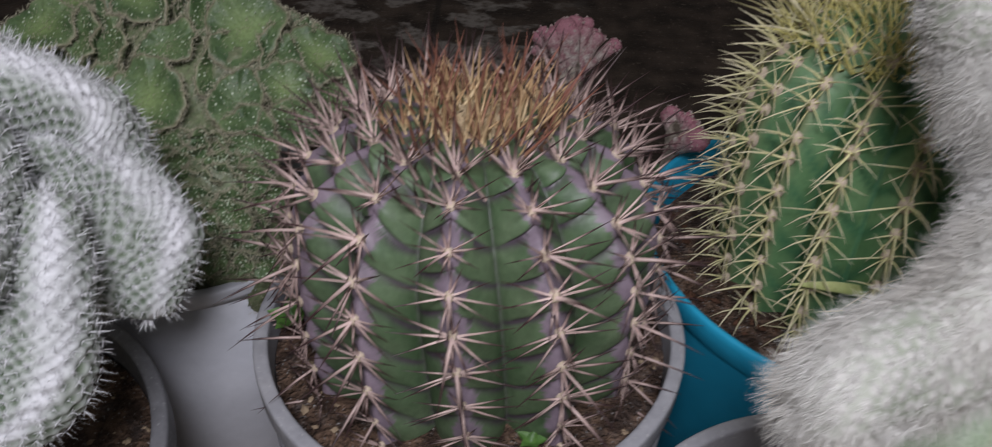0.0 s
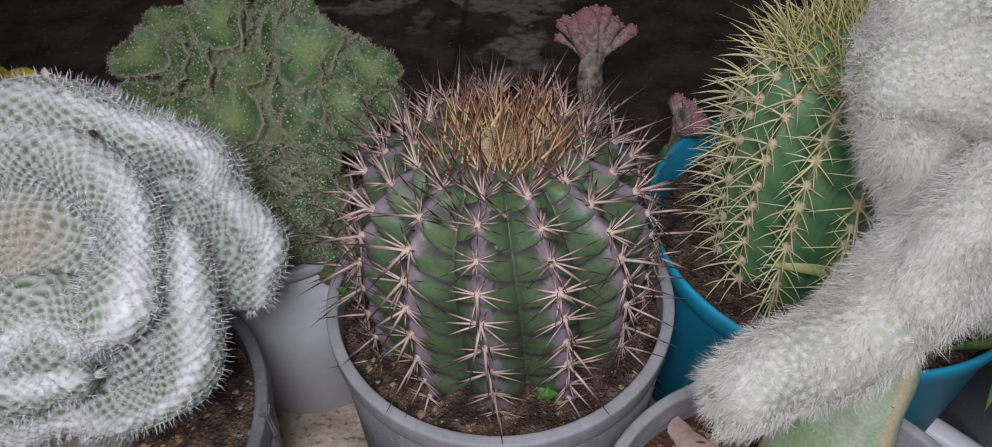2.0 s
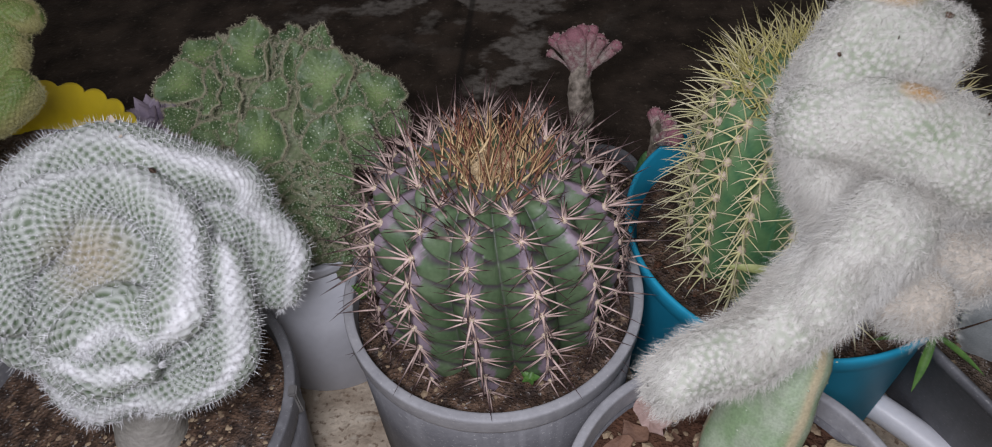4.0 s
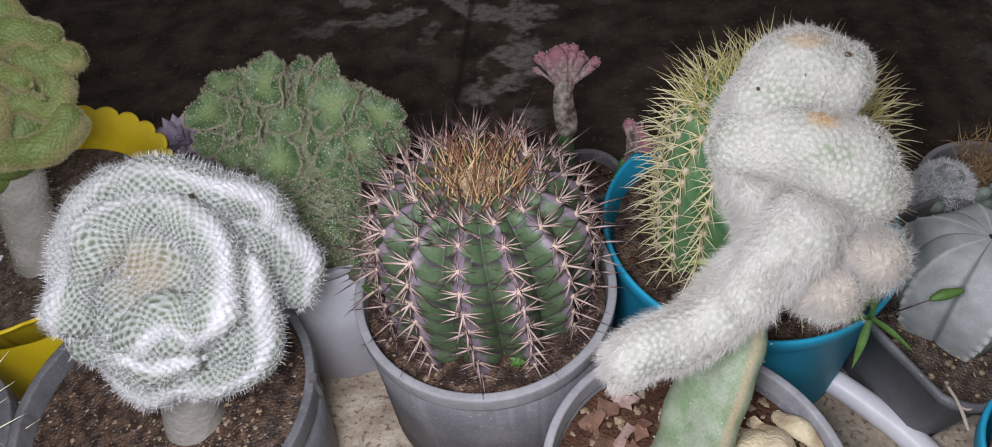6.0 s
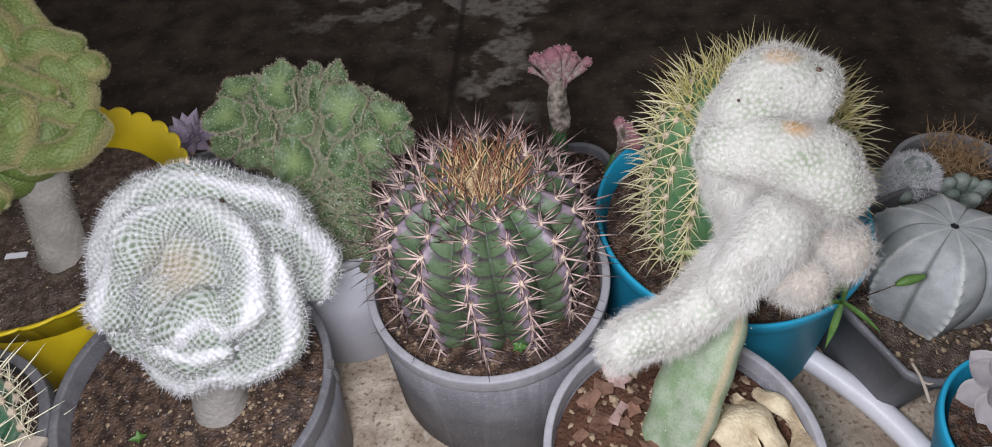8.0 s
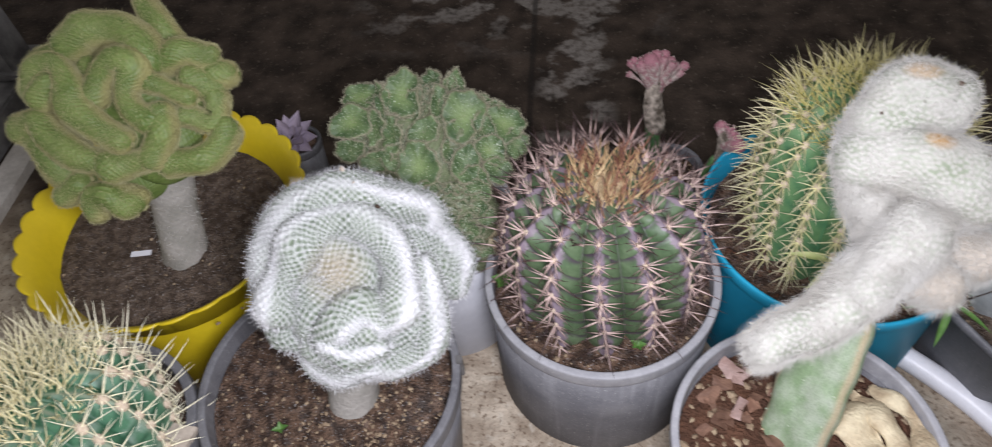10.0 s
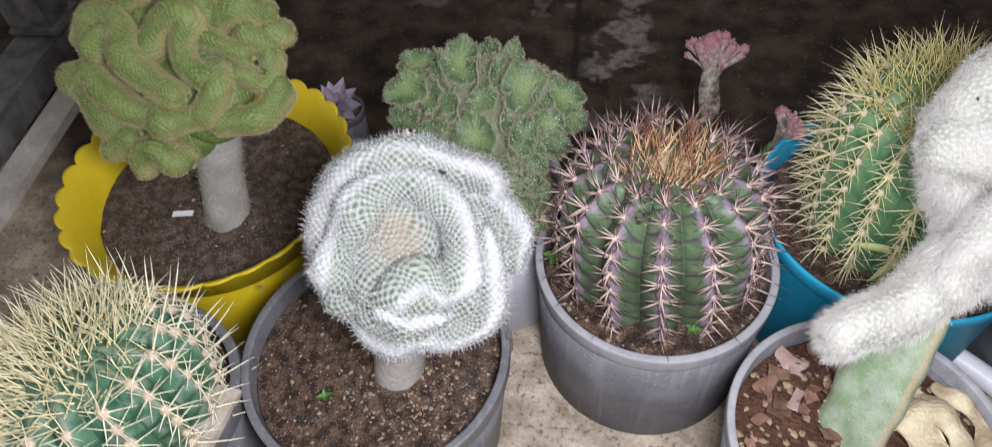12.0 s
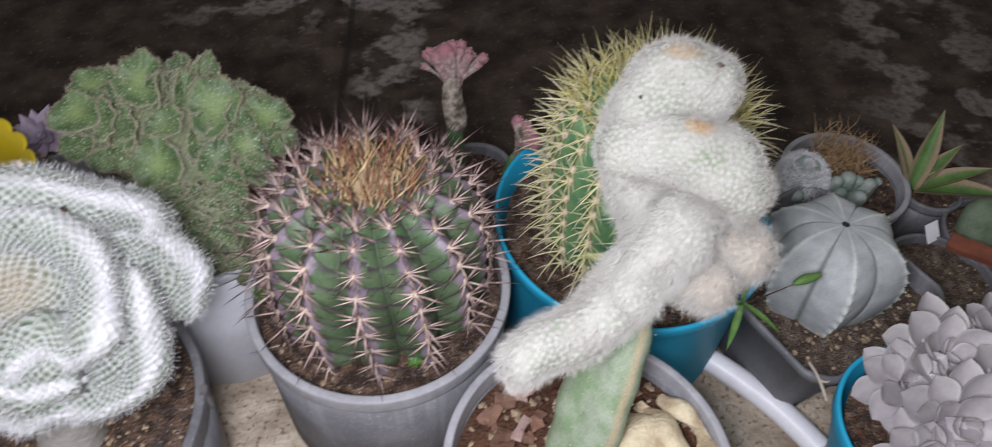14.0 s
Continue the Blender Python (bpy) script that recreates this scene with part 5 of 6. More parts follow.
    base.append(p), way.append(n + 0.6 * rng.normal(size=p.shape)), size.append(rng.uniform(0.002, 0.004, len(p)))
    for k, (x, y, z, w, h, lean, tx, ty) in enumerate(fans):
        l = disc(x, y, z, w, h, lean, tx * 0.8, ty * 0.8, s, 100 + k, thick=5.5 if k < broad else 4.5, waves=6 + k % 4, rough=0.05)
        l["edge"] = np.clip((l["far"] - 0.92) / 0.05, 0, 1) * (0.7 if k < broad else 0.5)
        l["pale"] = np.clip(0.75 - l["far"], 0, 1) * (0.9 if k in (0, 1, 2, 5, 6, 7, 15) else 0.2)
        lobes.append(l)
        p, n, e = l["p"].reshape(-1, 3), l["n"].reshape(-1, 3), l["edge"].reshape(-1)
        for j in range(6):
            keep = rng.uniform(size=len(p)) < (0.02 if j else 0.10) + 0.95 * e
            base.append(p[keep] + rng.normal(size=p[keep].shape) * 0.0007)
            way.append(n[keep] + 0.8 * rng.normal(size=p[keep].shape))
            size.append(rng.uniform(0.0014, 0.0030, keep.sum()) * (0.7 + 0.7 * e[keep]))
        ii, jj = l["ij"]
        spot = (l["front"] > 0) & (((ii % 4 == 0) & (jj % 6 == 0)) | ((ii % 4 == 2) & (jj % 6 == 3))) & (l["far"] > (0.4 if k < broad else 0.2)) & (l["far"] < 0.9)
        dots.append((l["p"] + l["n"] * 0.0002)[spot] + rng.normal(size=(spot.sum(), 3)) * 0.0005)
        dsize.append(rng.uniform(0.0005, 0.0011, spot.sum()))
    lobe_parts("crest_fan", lobes, ("edge", "pale"), FAN_SKIN, ob)
    part("fuzz", fuzz_mesh("fan_fuzz", np.vstack(base), np.vstack(way), np.concatenate(size), 0.00018, rng, FAN_FUZZ, 0.2), None, ob, "tan fuzz along the edges", kind="stuff")
    dots, dsize = np.vstack(dots), np.concatenate(dsize)
    part("areole_speckle", pebbles("areole_dots", rng, dots, dsize, DOT), None, ob, "pale dots", kind="stuff")


fan_crest()


# ---- coral crests ----
def coral_crest(name, m, s, label, seed, height):
    ob = thing(name, m, label, "succulent", "coral crests")
    rng = np.random.default_rng(seed)
    lobes = []
    for k in range(15):
        a = math.radians(-54 + 108 * k / 14 + rng.uniform(-4, 4))
        reach = rng.uniform(0.88, 1.08) * s
        x, y = math.sin(a), math.cos(a)
        z = rng.uniform(-0.25, 0.3) * s
        l = lobe([(x * 0.15 * s, 0.05 * s, 0, 0.10 * s, 0.10 * s), (x * 0.5 * s, y * 0.5 * s, z * 0.6, 0.09 * s, 0.09 * s), (x * reach * 0.9, y * reach * 0.92, z, 0.13 * s, 0.11 * s)], 1, 0.006, 4, 0.0006, 0.0012, seed=seed + k)
        l["edge"] = np.clip((np.linalg.norm(l["p"], axis=-1) / s - 0.72) * 4, 0, 1)
        lobes.append(l)
    lobe_parts("crest_fold", lobes, ("edge",), CORAL, ob, "pink ruffled crest")
    tips = np.vstack([l["p"][(l["edge"] > 0.7) & l["knob"]] for l in lobes])
    part("crest_teeth", pebbles("crest_teeth", rng, tips, rng.uniform(0.0008, 0.002, len(tips)), CORAL), None, ob, "knobbly pink edge", kind="stuff")
    stem = lobe([(0, 0.25 * s, 0, 0.30 * s, 0.22 * s), (0, -0.45 * s, 0, 0.25 * s, 0.22 * s), (0.02 * s, -1.1 * s, 0, 0.27 * s, 0.24 * s)], 1, 0.012, 5, 0.001, 0.002, seed=seed)
    part("stem", lobes_mesh("coral_stem", [stem], (), CORAL_STEM), None, ob, "mottled scaly stem")
    stock = lobe([(0, -1.1 * s, 0, 0.22 * s, 0.22 * s), (0, -1.1 * s - height, 0, 0.24 * s, 0.24 * s)], 1, 0.012, 5, 0.001, 0.001, seed=seed + 3)
    part("stock", lobes_mesh("coral_stock", [stock], (), GREEN_STEM), None, ob, "dark green stock")
    return ob


coral_crest("coral_crest_succulent", pose(0.142, 0.70, 0.216, 72, 0, 0), 0.050, "pink coral-shaped crested succulent on a mottled stem", 111, 0.090)
coral_crest("coral_crest_succulent", pose(0.222, 0.600, 0.212, 76, 8, -68), 0.027, "small pink crested succulent beside the golden barrel", 121, 0.03)
pot(0.172, 0.680, 0.085, 0.050, 0.042, DARK_PLASTIC, GREY_PLASTIC, "grey plastic pot behind the barrel cactus", 0.07, DARK_SOIL, lip=0.008, lip_h=0.014, grit=40, seed=13, group="small pots")


# ---- right-hand corner ----
def square_pot():
    ob = thing("plant_pot", pose(0.555, 0.452, 0, 0, 0, -61.5), "square dark grey plastic pot of the chalky ribbed cactus", "plant pot", "small pots")

    def squared(ang, r, z):
        return r * np.minimum(1 / np.maximum(np.abs(np.cos(ang)), np.abs(np.sin(ang))), 1.28), z
    prof = [(0.001, 0.003), (0.078, 0.003), (0.080, 0.0), (0.082, 0.004), (0.107, 0.128), (0.110, 0.129), (0.110, 0.138), (0.108, 0.140), (0.105, 0.140), (0.104, 0.136), (0.077, 0.010), (0.001, 0.010)]
    v, f = lathe(prof, 96, squared)
    part("body", mesh_of("pot_body", v, f), DARK_PLASTIC, ob)
    part("soil", disc_mesh("soil", 0.101, 14, DRY_SOIL, 0.006, square=True), None, ob, m=pose(0, 0, 0.116))
    rng = np.random.default_rng(14)
    n = 260
    p = np.stack([rng.uniform(-0.095, 0.095, n), rng.uniform(-0.095, 0.095, n), np.full(n, 0.12)], 1)
    part("grit", pebbles("grit", rng, p, 0.0028 * rng.uniform(0.5, 1.8, n), PEBBLE), None, ob, kind="stuff")


square_pot()


def star_cactus():
    """Six broad ribs with flat cheeks, thin pale backs and fine seams between them."""
    ob = thing("bishop_cap_cactus", pose(0.556, 0.442, 0.110, -6, 2, 20), "chalky grey ribbed cactus with thin dark seams", "cactus", "potted cacti")
    ribs, rows, per, radius, height = 6, 64, 40, 0.079, 0.122
    n = ribs * per
    s = np.linspace(0, 0.999, rows)
    low, high = 0.80 + 0.20 * np.sin(np.clip(s / 0.42, 0, 1) * math.pi / 2), np.sqrt(np.maximum(1 - np.clip((s - 0.42) / 0.58, 0, 1) ** 2.1, 0))
    r = np.maximum(radius * np.where(s < 0.42, low, high), 0.001)
    ang = np.linspace(0, math.tau, n, endpoint=False)
    slant = np.abs((ang * ribs / math.tau + 0.5) % 1 - 0.5) * 2
    back = np.exp(-(slant / 0.09) ** 2)
    seam = np.exp(-((slant - 1) / 0.05) ** 2)
    cheek = 1 - 0.20 * slant ** 0.9 + 0.015 * back
    rr = r[:, None] * cheek[None] - 0.0030 * seam[None] * np.clip(r / 0.03, 0, 1)[:, None]
    crimp = 0.0012 * np.sin(s * 60)[:, None] * back[None]
    z = np.repeat((height * (1 - (1 - s) ** 1.2) - 0.008 * np.clip((s - 0.8) / 0.2, 0, 1) ** 2)[:, None], n, 1)
    v = np.stack([(rr + crimp) * np.cos(ang), (rr + crimp) * np.sin(ang), z], -1)
    crest = np.clip(back * 1.1 - 0.15, 0, 1)[None] * np.ones((rows, 1))
    part("stem", mesh_of("star_body", v.reshape(-1, 3), grid_faces(rows, n), {"crest": crest, "seam": seam[None] * np.ones((rows, 1))}, (ASTRO_SKIN,)), None, ob)
    rng = np.random.default_rng(15)
    spots = [tuple(v[int(k), rib * per] * 1.004) for rib in range(ribs) for k in np.linspace(6, 58, 17)]
    part("areole_speckle", pebbles("areole_dots", rng, np.array(spots), rng.uniform(0.0009, 0.0017, len(spots)), DOT), None, ob, "small pale areoles", kind="stuff")


star_cactus()
pot(0.672, 0.640, 0.100, 0.086, 0.066, GREY_PLASTIC, RIM_PLASTIC, "grey plastic pot of small blue-green cacti", 0.075, DARK_SOIL, lip=0.008, lip_h=0.016, grit=80, seed=16, group="small pots")


def cactus_clump():
    ob = thing("small_cactus_clump", pose(0.650, 0.640, 0.073) @ Matrix.Scale(1.25, 4), "clump of blue-green cacti with a tuft of rust-brown spines", "cactus", "small cacti")
    rng = np.random.default_rng(17)
    lobes = []
    for k in range(22):
        a, r = rng.uniform(math.pi * 0.75, math.pi * 2.1), 0.050 * math.sqrt(rng.uniform(0.1, 1))
        x, y = -0.012 + r * math.cos(a), -0.012 + 0.8 * r * math.sin(a)
        wide, tall = rng.uniform(0.008, 0.013), rng.uniform(0.030, 0.055) * (1.2 - r * 9)
        lobes.append(lobe([(x, y, 0.0, wide, wide * 0.75), (x * 1.12, y * 1.12, tall * 0.6, wide, wide * 0.75), (x * 1.3, y * 1.3, tall, wide * 0.55, wide * 0.45)], 1, 0.006, 4, 0.0008, 0.001, seed=k, face=(0, -1, 0.2)))
    part("stem_clump", lobes_mesh("clump_body", lobes, (), TEAL_GREEN), None, ob, "blue-green knobbly stems")
    n = 900
    a, r = rng.uniform(0, math.tau, n), 0.032 * np.sqrt(rng.uniform(0, 1, n))
    base = np.stack([0.012 + r * np.cos(a), 0.015 + r * np.sin(a), np.full(n, 0.0) + rng.uniform(0, 0.050, n)], 1)
    part("spine_tuft", fuzz_mesh("brown_spines", base, np.array((0, -0.1, 0.8)) + 0.7 * rng.normal(size=(n, 3)), rng.uniform(0.012, 0.03, n), 0.0004, rng, RUST_HAIR, 0.2), None, ob, "rust-brown dry spines", kind="stuff")


cactus_clump()


def silver_ball():
    ob = thing("silver_ball_cactus", pose(0.592, 0.610, 0.075), "small round cactus covered in silvery spines", "cactus", "small cacti")
    l = lobe([(0, 0, 0.012, 0.030, 0.030), (0, 0, 0.050, 0.030, 0.030)], 1, 0.008, 4, 0.001, 0.001, face=(0, -1, 0))
    part("stem", lobes_mesh("ball_body", [l], (), TEAL_GREEN), None, ob)
    rng = np.random.default_rng(18)
    p, n = l["p"][::2, ::2].reshape(-1, 3), l["n"][::2, ::2].reshape(-1, 3)
    p, n = np.repeat(p, 11, 0), np.repeat(n, 11, 0)
    part("spine_coat", fuzz_mesh("ball_spines", p, n * 0.5 + 0.8 * rng.normal(size=p.shape), rng.uniform(0.006, 0.012, len(p)), 0.0004, rng, SILVER_SPINE, 0.2), None, ob, "silvery interlaced spines", kind="stuff")


silver_ball()


def rosette(name, m, rings, length, width, mat, label, category, seed, group="", thick=0.006, cup=0.5):
    """Leaves in whorls, each one a part."""
    ob = thing(name, m, label, category, group)
    me = leaf_mesh("leaf", length, width, thick, mat, cup=cup, curl=0.10, point=1.8, rimmed=0.80, spoon=group != "")
    rng = np.random.default_rng(seed)
    for ring, (count, rise, size) in enumerate(rings):
        for j in range(count):
            turn = j * 360 / count + ring * 27 + rng.uniform(-9, 9)
            q = size * rng.uniform(0.88, 1.1)
            part("leaf", me, None, ob, m=pose(0, 0, 0.004 * ring, 0, 0, turn) @ pose(0.004 if ring < 3 else 0.001, 0, 0, rng.uniform(-12, 12), -(rise + rng.uniform(-8, 8)), 0) @ Matrix.Diagonal((q, q, q, 1)))
    return ob


GHOST = ((6, 2, 1.0), (6, 18, 0.92), (5, 36, 0.74), (3, 58, 0.50))
for k, (x, y, z, tx, ty, size) in enumerate(((0.574, 0.292, 0.174, 22, -18, 0.046), (0.612, 0.312, 0.186, 18, 4, 0.052), (0.592, 0.246, 0.190, 36, -6, 0.050), (0.655, 0.268, 0.190, 30, 14, 0.050),
                                           (0.562, 0.222, 0.168, 42, -20, 0.046), (0.690, 0.330, 0.172, 10, 24, 0.050), (0.622, 0.190, 0.172, 50, 6, 0.048))):
    rosette("ghost_plant_rosette", pose(x, y, z, tx, ty, 0) @ pose(0, 0, 0, 0, 0, 40 * k), GHOST, size * 1.10, size * 0.36, GHOST_LEAF, "mauve-grey rosette of thick pointed waxy leaves", "succulent", 130 + k, "ghost plant rosettes", cup=0.35)
rosette("small_star_succulent", pose(-0.385, 0.690, 0.142, 30, 0, 0), ((9, 8, 1.0), (8, 26, 0.85), (5, 50, 0.6)), 0.036, 0.0105, SMALL_LEAF, "small lavender star-shaped succulent behind the yellow pot", "succulent", 140)
pot(-0.385, 0.705, 0.124, 0.034, 0.028, DARK_PLASTIC, DARK_PLASTIC, "small dark pot behind the yellow one", 0.12, DARK_SOIL, lip=0.005, lip_h=0.012, sides=48, seed=19, group="small pots")


def agave():
    ob = thing("variegated_agave", pose(0.768, 0.630, 0.080), "variegated agave with green leaves edged in cream", "succulent")
    me = leaf_mesh("agave_leaf", 0.112, 0.0135, 0.004, AGAVE_LEAF, cup=0.7, curl=-0.08, rows=12, point=2.5)
    for turn, rise, size in ((138, 60, 0.92), (66, 66, 1.0), (30, 34, 0.80), (2, 24, 0.95), (-10, 8, 1.15), (100, 40, 0.7)):
        part("leaf", me, None, ob, m=pose(0, 0, 0, 0, 0, turn) @ pose(0.004, 0, 0, 0, -rise, 0) @ Matrix.Diagonal((size, size, size, 1)))


agave()
pot(0.795, 0.630, 0.085, 0.044, 0.036, DARK_PLASTIC, DARK_PLASTIC, "dark plastic pot of the variegated agave", 0.078, DARK_SOIL, lip=0.006, lip_h=0.012, grit=20, sides=64, seed=20, group="small pots")
pot(0.742, 0.478, 0.085, 0.072, 0.056, DARK_PLASTIC, DARK_PLASTIC, "low dark plastic pot with bare gritty soil", 0.072, DRY_SOIL, lip=0.006, lip_h=0.012, grit=60, sides=64, seed=22, group="small pots")
pot(0.850, 0.548, 0.080, 0.066, 0.052, DARK_PLASTIC, DARK_PLASTIC, "dark plastic pot of a flat green cactus", 0.070, DARK_SOIL, lip=0.006, lip_h=0.012, grit=20, sides=64, seed=23, group="small pots")


def small_pad():
    ob = thing("small_pad_cactus", pose(0.838, 0.556, 0.066, -25, 0, -10), "small dull green rounded cactus", "cactus", "small cacti")
    l = lobe([(0, 0, 0.004, 0.029, 0.020), (0, 0, 0.024, 0.030, 0.020)], 1, 0.010, 4, 0.0008, 0.001, face=(0, -1, 0))
    part("stem", lobes_mesh("pad_body", [l], (), DULL_GREEN), None, ob)


small_pad()


# ---- loose things ----
def bevelled(name, size, mat, m, label, category, jag=0.0, group="", turn=0.0):
    bm = bmesh.new()
    bmesh.ops.create_cube(bm, size=1, matrix=Matrix.Diagonal((*size, 1)))
    bmesh.ops.subdivide_edges(bm, edges=bm.edges[:], cuts=3, use_grid_fill=True)
    for v in bm.verts:
        q = v.co * 60 + Vector((turn, turn * 0.7, 0))
        v.co += Vector((noise.noise(q), noise.noise(q + Vector((9, 0, 0))), noise.noise(q + Vector((0, 9, 0))) * 0.6)) * jag
    me = bpy.data.meshes.new(name)
    bm.to_mesh(me)
    bm.free()
    me.materials.append(mat)
    ob = new(name, me)
    ob.matrix_basis = m
    return tagged(ob, label, category, group)


bevelled("wood_offcut", (0.030, 0.085, 0.010), PALE_STONE, pose(-0.372, 0.172, 0.206, -8, 6, -8), "pale flat wooden offcut on the pot's edge", "wood", jag=0.002)
bevelled("plant_tag", (0.026, 0.008, 0.0015), WHITE_PLASTIC, pose(-0.522, 0.457, 0.1685, 0, 0, 8), "small white plastic tag on the soil", "plant tag", jag=0.0003)
bevelled("plant_tag", (0.022, 0.026, 0.0012), WHITE_PLASTIC, pose(0.757, 0.545, 0.092, 50, 0, 25), "white plastic tag stuck upright between pots", "plant tag", jag=0.0005)
bevelled("clay_shard", (0.070, 0.024, 0.010), RED_CLAY, pose(0.803, 0.512, 0.090, 6, -4, -38), "flat shard of red clay lying across two pots", "shard", jag=0.003)


def white_pipe():
    path = spline([(0.415, 0.440, 0.0155), (0.462, 0.402, 0.0155), (0.508, 0.356, 0.0155), (0.536, 0.318, 0.0155), (0.552, 0.292, 0.0155)], 40)
    t = unit(np.gradient(path, axis=0))
    up = np.array((0, 0, 1.0))
    side = unit(np.cross(t, up))
    ang = np.linspace(0, math.tau, 20, endpoint=False)
    outer = path[:, None] + 0.0150 * (side[:, None] * np.cos(ang)[None, :, None] + up * np.sin(ang)[None, :, None])
    inner = path[:, None] + 0.0130 * (side[:, None] * np.cos(ang)[None, :, None] + up * np.sin(ang)[None, :, None])
    f = grid_faces(40, 20) + [[q + 800 for q in g[::-1]] for g in grid_faces(40, 20)]
    f += [[j, (j + 1) % 20, 800 + (j + 1) % 20, 800 + j] for j in range(20)] + [[780 + j, 1580 + j, 1580 + (j + 1) % 20, 780 + (j + 1) % 20] for j in range(20)]
    me = mesh_of("pipe", np.vstack([outer.reshape(-1, 3), inner.reshape(-1, 3)]), f, mats=(WHITE_PLASTIC,))
    return tagged(new("plastic_pipe", me), "white plastic pipe lying on the cement", "pipe")


white_pipe()


def dry_rind():
    """Curled yellow rind in the bark soil."""
    ob = thing("dry_rind", pose(0.325, 0.235, 0.178, -6, 0, 20), "curled piece of yellow dried rind on the bark soil", "dry rind")
    runs = [[(-0.034, -0.040, 0.006, 0.015, 0.004), (-0.022, 0.0, 0.014, 0.020, 0.005), (-0.026, 0.040, 0.010, 0.014, 0.004)],
            [(-0.002, -0.044, 0.006, 0.010, 0.006), (0.006, -0.004, 0.016, 0.012, 0.007), (-0.002, 0.040, 0.012, 0.010, 0.005)],
            [(0.022, -0.042, 0.004, 0.010, 0.006), (0.034, 0.0, 0.012, 0.013, 0.008), (0.020, 0.038, 0.012, 0.011, 0.006)],
            [(-0.044, 0.016, 0.016, 0.009, 0.004), (-0.044, 0.046, 0.020, 0.011, 0.004)]]
    for k, run in enumerate(runs):
        l = lobe(run, 1, 0.008, 4, 0.0004, 0.0022, seed=200 + k)
        part("rind_piece", lobes_mesh("rind_piece", [l], (), DRY_WOOD), None, ob)


dry_rind()


def dry_twig():
    ob = thing("dry_twig", pose(0, 0, 0), "thin pale dry twig lying along the square pot's edge", "twig")
    for run in ([(0.507, 0.336, 0.1415, 0.0010, 0.0010), (0.509, 0.322, 0.1435, 0.0012, 0.0012), (0.511, 0.310, 0.1415, 0.0011, 0.0011), (0.513, 0.296, 0.137, 0.0008, 0.0008)],
                [(0.510, 0.316, 0.1425, 0.0008, 0.0008), (0.514, 0.312, 0.145, 0.0008, 0.0008), (0.518, 0.312, 0.146, 0.0005, 0.0005)]):
        part("stick", lobes_mesh("stick", [lobe(run, 1, 0.002, 4, 0.0001, 0.0002, seed=7)], (), PALE_STONE), None, ob)


dry_twig()


def bark_chips():
    rng = np.random.default_rng(210)
    group = "bark chips"
    for k in range(72):
        a, r = rng.uniform(1.7, 5.6), 0.105 * math.sqrt(rng.uniform(0.05, 1))
        x, y = 0.252 + r * math.cos(a), 0.216 + r * math.sin(a)
        pale = k % 9 == 0
        size = rng.uniform(0.006, 0.018)
        bevelled("bark_chip", (size * (1.8 if pale else 1), size * rng.uniform(0.6, 1.1), 0.0014), PALE_SCRAP if pale else BARK_CHIP, pose(x, y, 0.178 + 0.006 * rng.uniform(0, 1), rng.uniform(-20, 20), rng.uniform(-20, 20), rng.uniform(0, 180)),
                 "thin pale scrap of dry cactus skin" if pale else "red-brown chip of bark on the soil", "bark chip", jag=0.0062, group=group, turn=3.7 * k)


bark_chips()


def blades(name, m, spec, length, width, mat, label, category):
    ob = thing(name, m, label, category)
    me = leaf_mesh("blade", length, width, width * 0.12, mat, cup=0.5, curl=-0.12, rows=12, cols=5, point=3)
    for turn, rise, size in spec:
        part("blade", me, None, ob, m=pose(0, 0, 0, 0, 0, turn) @ pose(0, 0, 0, 0, -rise, 0) @ Matrix.Diagonal((size, size, size, 1)))
    return ob


blades("grass_weed", pose(0.428, 0.374, 0.200), ((-112, -45, 0.9), (-35, -14, 0.85), (188, 6, 0.9), (80, 62, 0.7)), 0.058, 0.0042, GRASS_LEAF, "green grass weed growing over the blue pot's edge", "weed")
blades("grass_weed", pose(0.418, 0.392, 0.172), ((70, 66, 1.0), (25, 52, 1.1), (140, 60, 0.8)), 0.052, 0.0052, GRASS_LEAF, "clump of green grass rooted in the blue pot", "weed")


def seed_stalk():
    ob = thing("seed_stalk", pose(0.418, 0.388, 0.170), "thin dark grass stalk with a green seed head", "weed")
    stalk = part("stalk", lobes_mesh("stalk", [lobe([(0, 0, 0, 0.0008, 0.0008), (0.025, -0.010, 0.030, 0.0008, 0.0008), (0.062, -0.006, 0.052, 0.0007, 0.0007)], 1, 0.003, 4, 0.0001, 0.0001)], (), DARK_SOIL), None, ob)
    head = lobe([(0.060, -0.006, 0.051, 0.0020, 0.0020), (0.070, -0.004, 0.055, 0.0032, 0.0030), (0.084, -0.001, 0.057, 0.0016, 0.0016)], 1, 0.0030, 4, 0.0008, 0.0006)
    part("seed_head", lobes_mesh("seed_head", [head], (), GRASS_LEAF), None, stalk, "green bristly seed head")


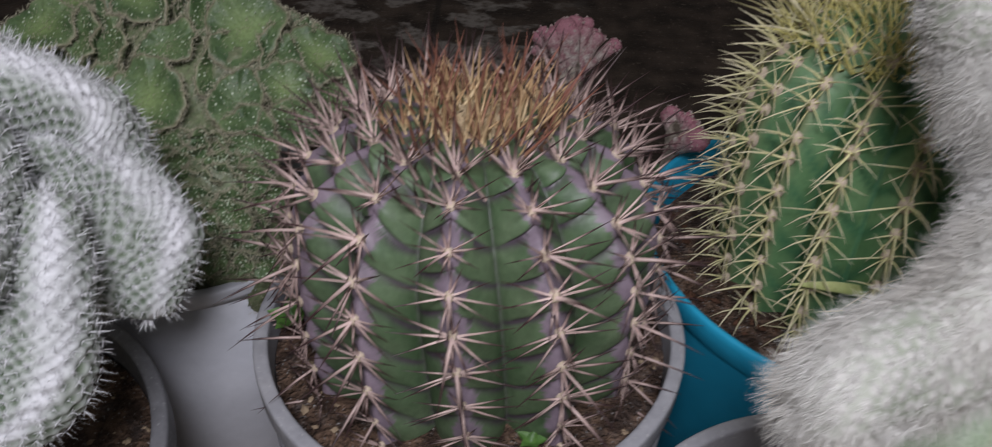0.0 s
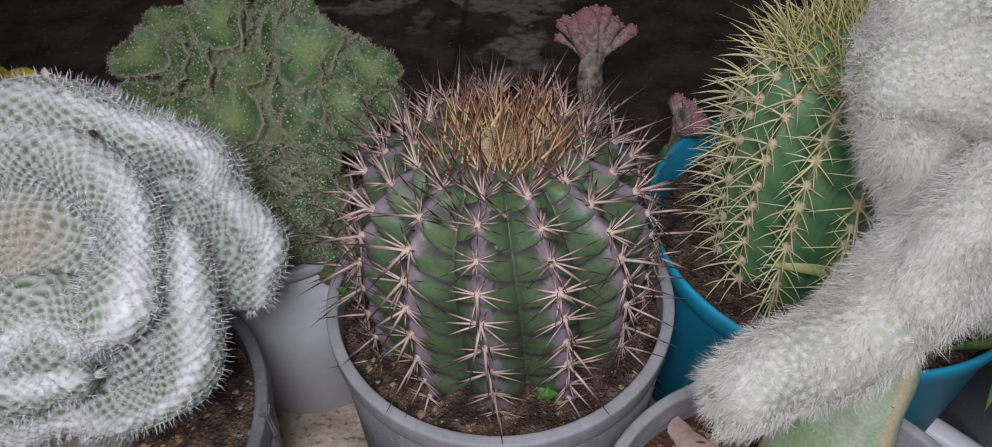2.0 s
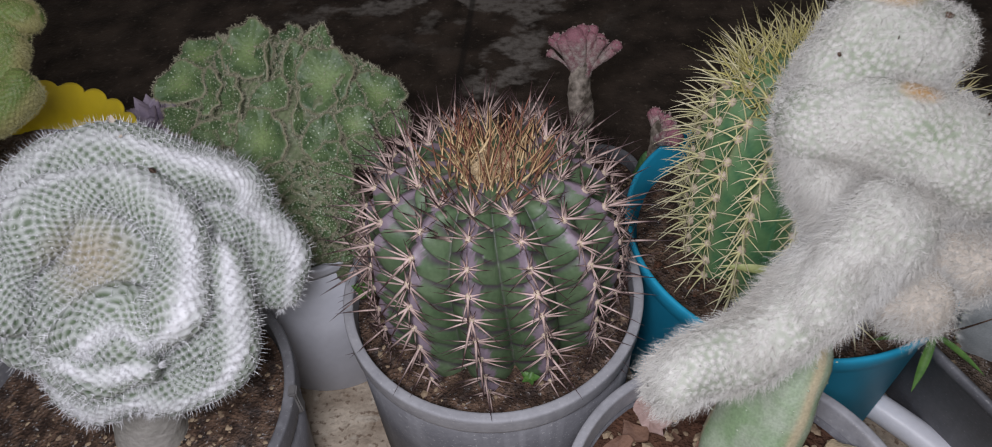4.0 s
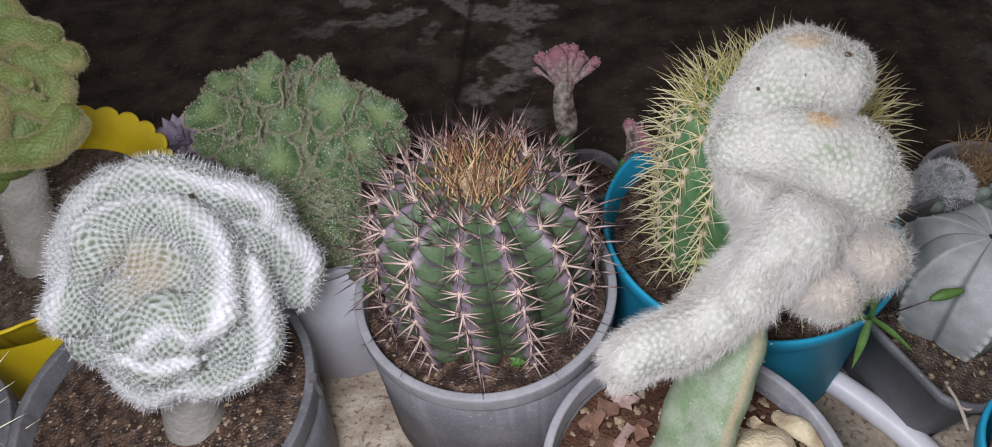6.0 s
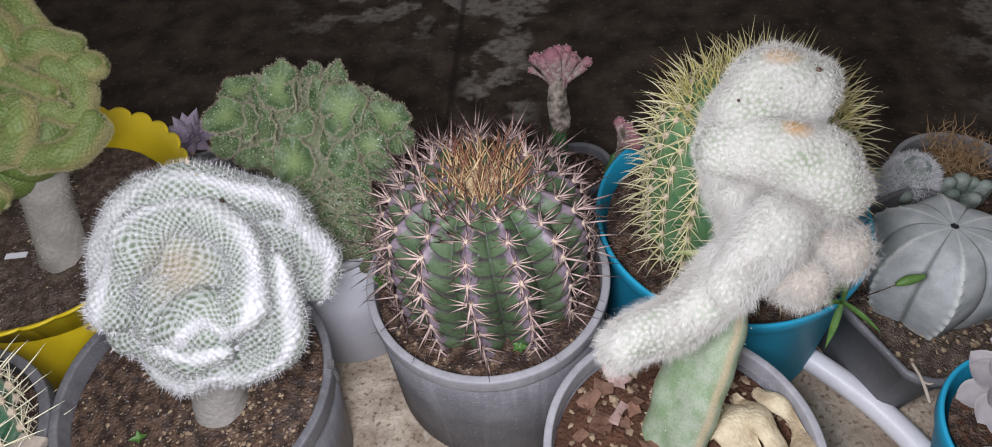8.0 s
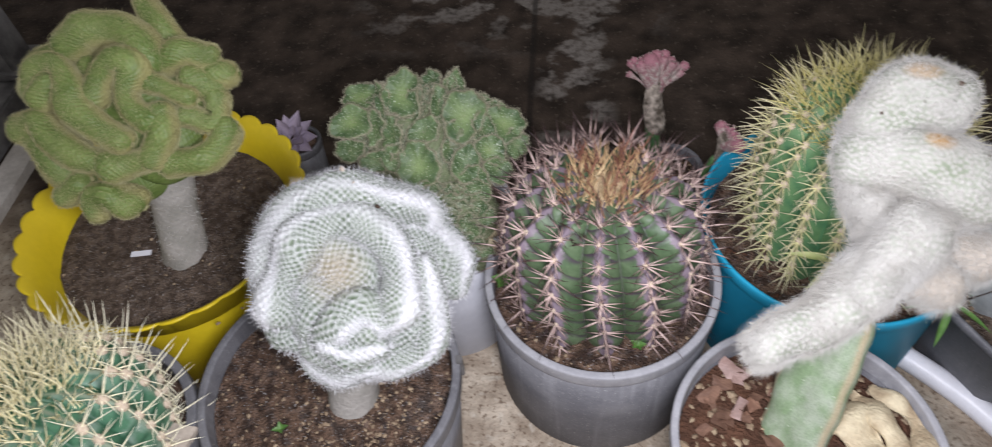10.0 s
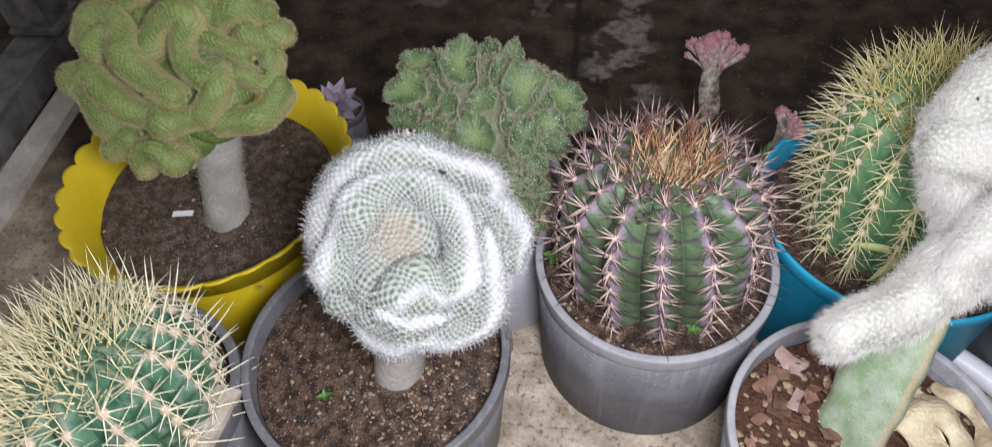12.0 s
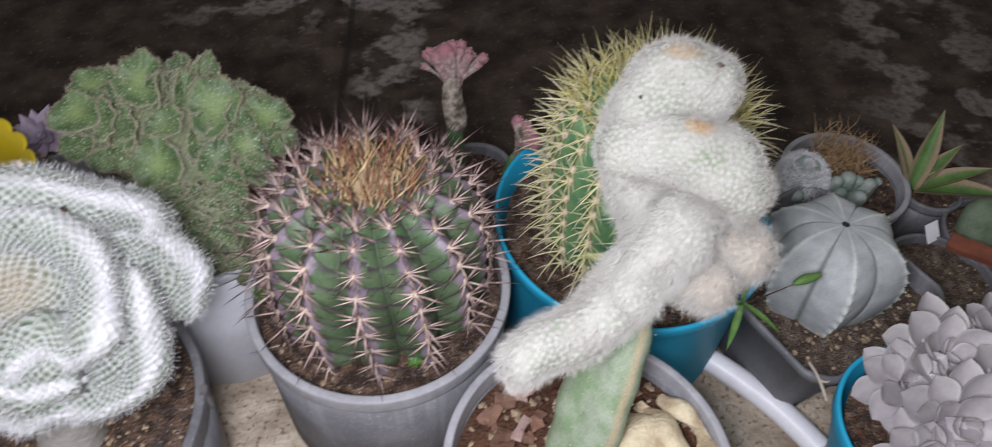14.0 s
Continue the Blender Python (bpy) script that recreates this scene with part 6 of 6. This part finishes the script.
seed_stalk()
blades("fallen_leaves", pose(0.318, 0.408, 0.224), ((168, 6, 1.0), (212, -12, 0.8)), 0.062, 0.0055, STRAW_LEAF, "two yellowed blade leaves against the golden barrel", "leaf")
blades("grass_weed", pose(0.235, 0.150, 0.176), ((20, 15, 1.1), (95, 55, 0.8), (-20, 8, 0.9), (130, 50, 0.6), (60, 30, 0.9)), 0.055, 0.0022, GRASS_LEAF, "thin green grass in the bark soil", "weed")
blades("seedling", pose(0.100, 0.322, 0.190), ((0, 30, 1.0), (70, 40, 0.8), (150, 30, 1.0), (220, 35, 0.9), (290, 30, 0.8)), 0.010, 0.0035, GRASS_LEAF, "tiny green seedling in the pot", "weed")
blades("seedling", pose(-0.272, 0.222, 0.180), ((20, 30, 1.0), (110, 40, 0.9), (200, 30, 1.0), (300, 35, 0.8)), 0.010, 0.0030, GRASS_LEAF, "tiny pale green seedling in the pot", "weed")
blades("seedling", pose(-0.045, 0.395, 0.200), ((100, 50, 1.0), (170, 30, 1.0), (240, 35, 0.9), (30, 60, 0.8)), 0.018, 0.007, GRASS_LEAF, "small green weed at the barrel's foot", "weed")
blades("dry_leaf", pose(-0.092, 0.448, 0.210), ((15, 12, 1.35), (-20, 4, 1.1)), 0.045, 0.010, DRY_WOOD, "dry tan leaf on the pale pot", "leaf")


# ---- far left: metal frame and cement edge ----
def metal_frame():
    ob = thing("metal_frame", pose(-1.02, 0.72, 0), "dusty black metal frame standing on the cement", "metal frame")
    for name, size, m in (("foot_bar", (0.09, 0.62, 0.06), pose(-0.02, -0.02, 0.03)), ("post", (0.09, 0.07, 0.9), pose(-0.03, 0.26, 0.508)), ("foot_plate", (0.10, 0.10, 0.012), pose(-0.02, 0.26, 0.068))):
        bm = bmesh.new()
        bmesh.ops.create_cube(bm, size=1, matrix=Matrix.Diagonal((*size, 1)))
        bmesh.ops.bevel(bm, geom=bm.edges[:], offset=0.004, segments=2, affect="EDGES")
        me = bpy.data.meshes.new(name)
        bm.to_mesh(me)
        bm.free()
        part(name, me, BLACK_METAL, ob, m=m)


metal_frame()
slab("kerb", (0.05, 1.3, 0.02), KERB, pose(-0.948, 0.55, 0.008), "grey cement edging beside the metal frame", "kerb")
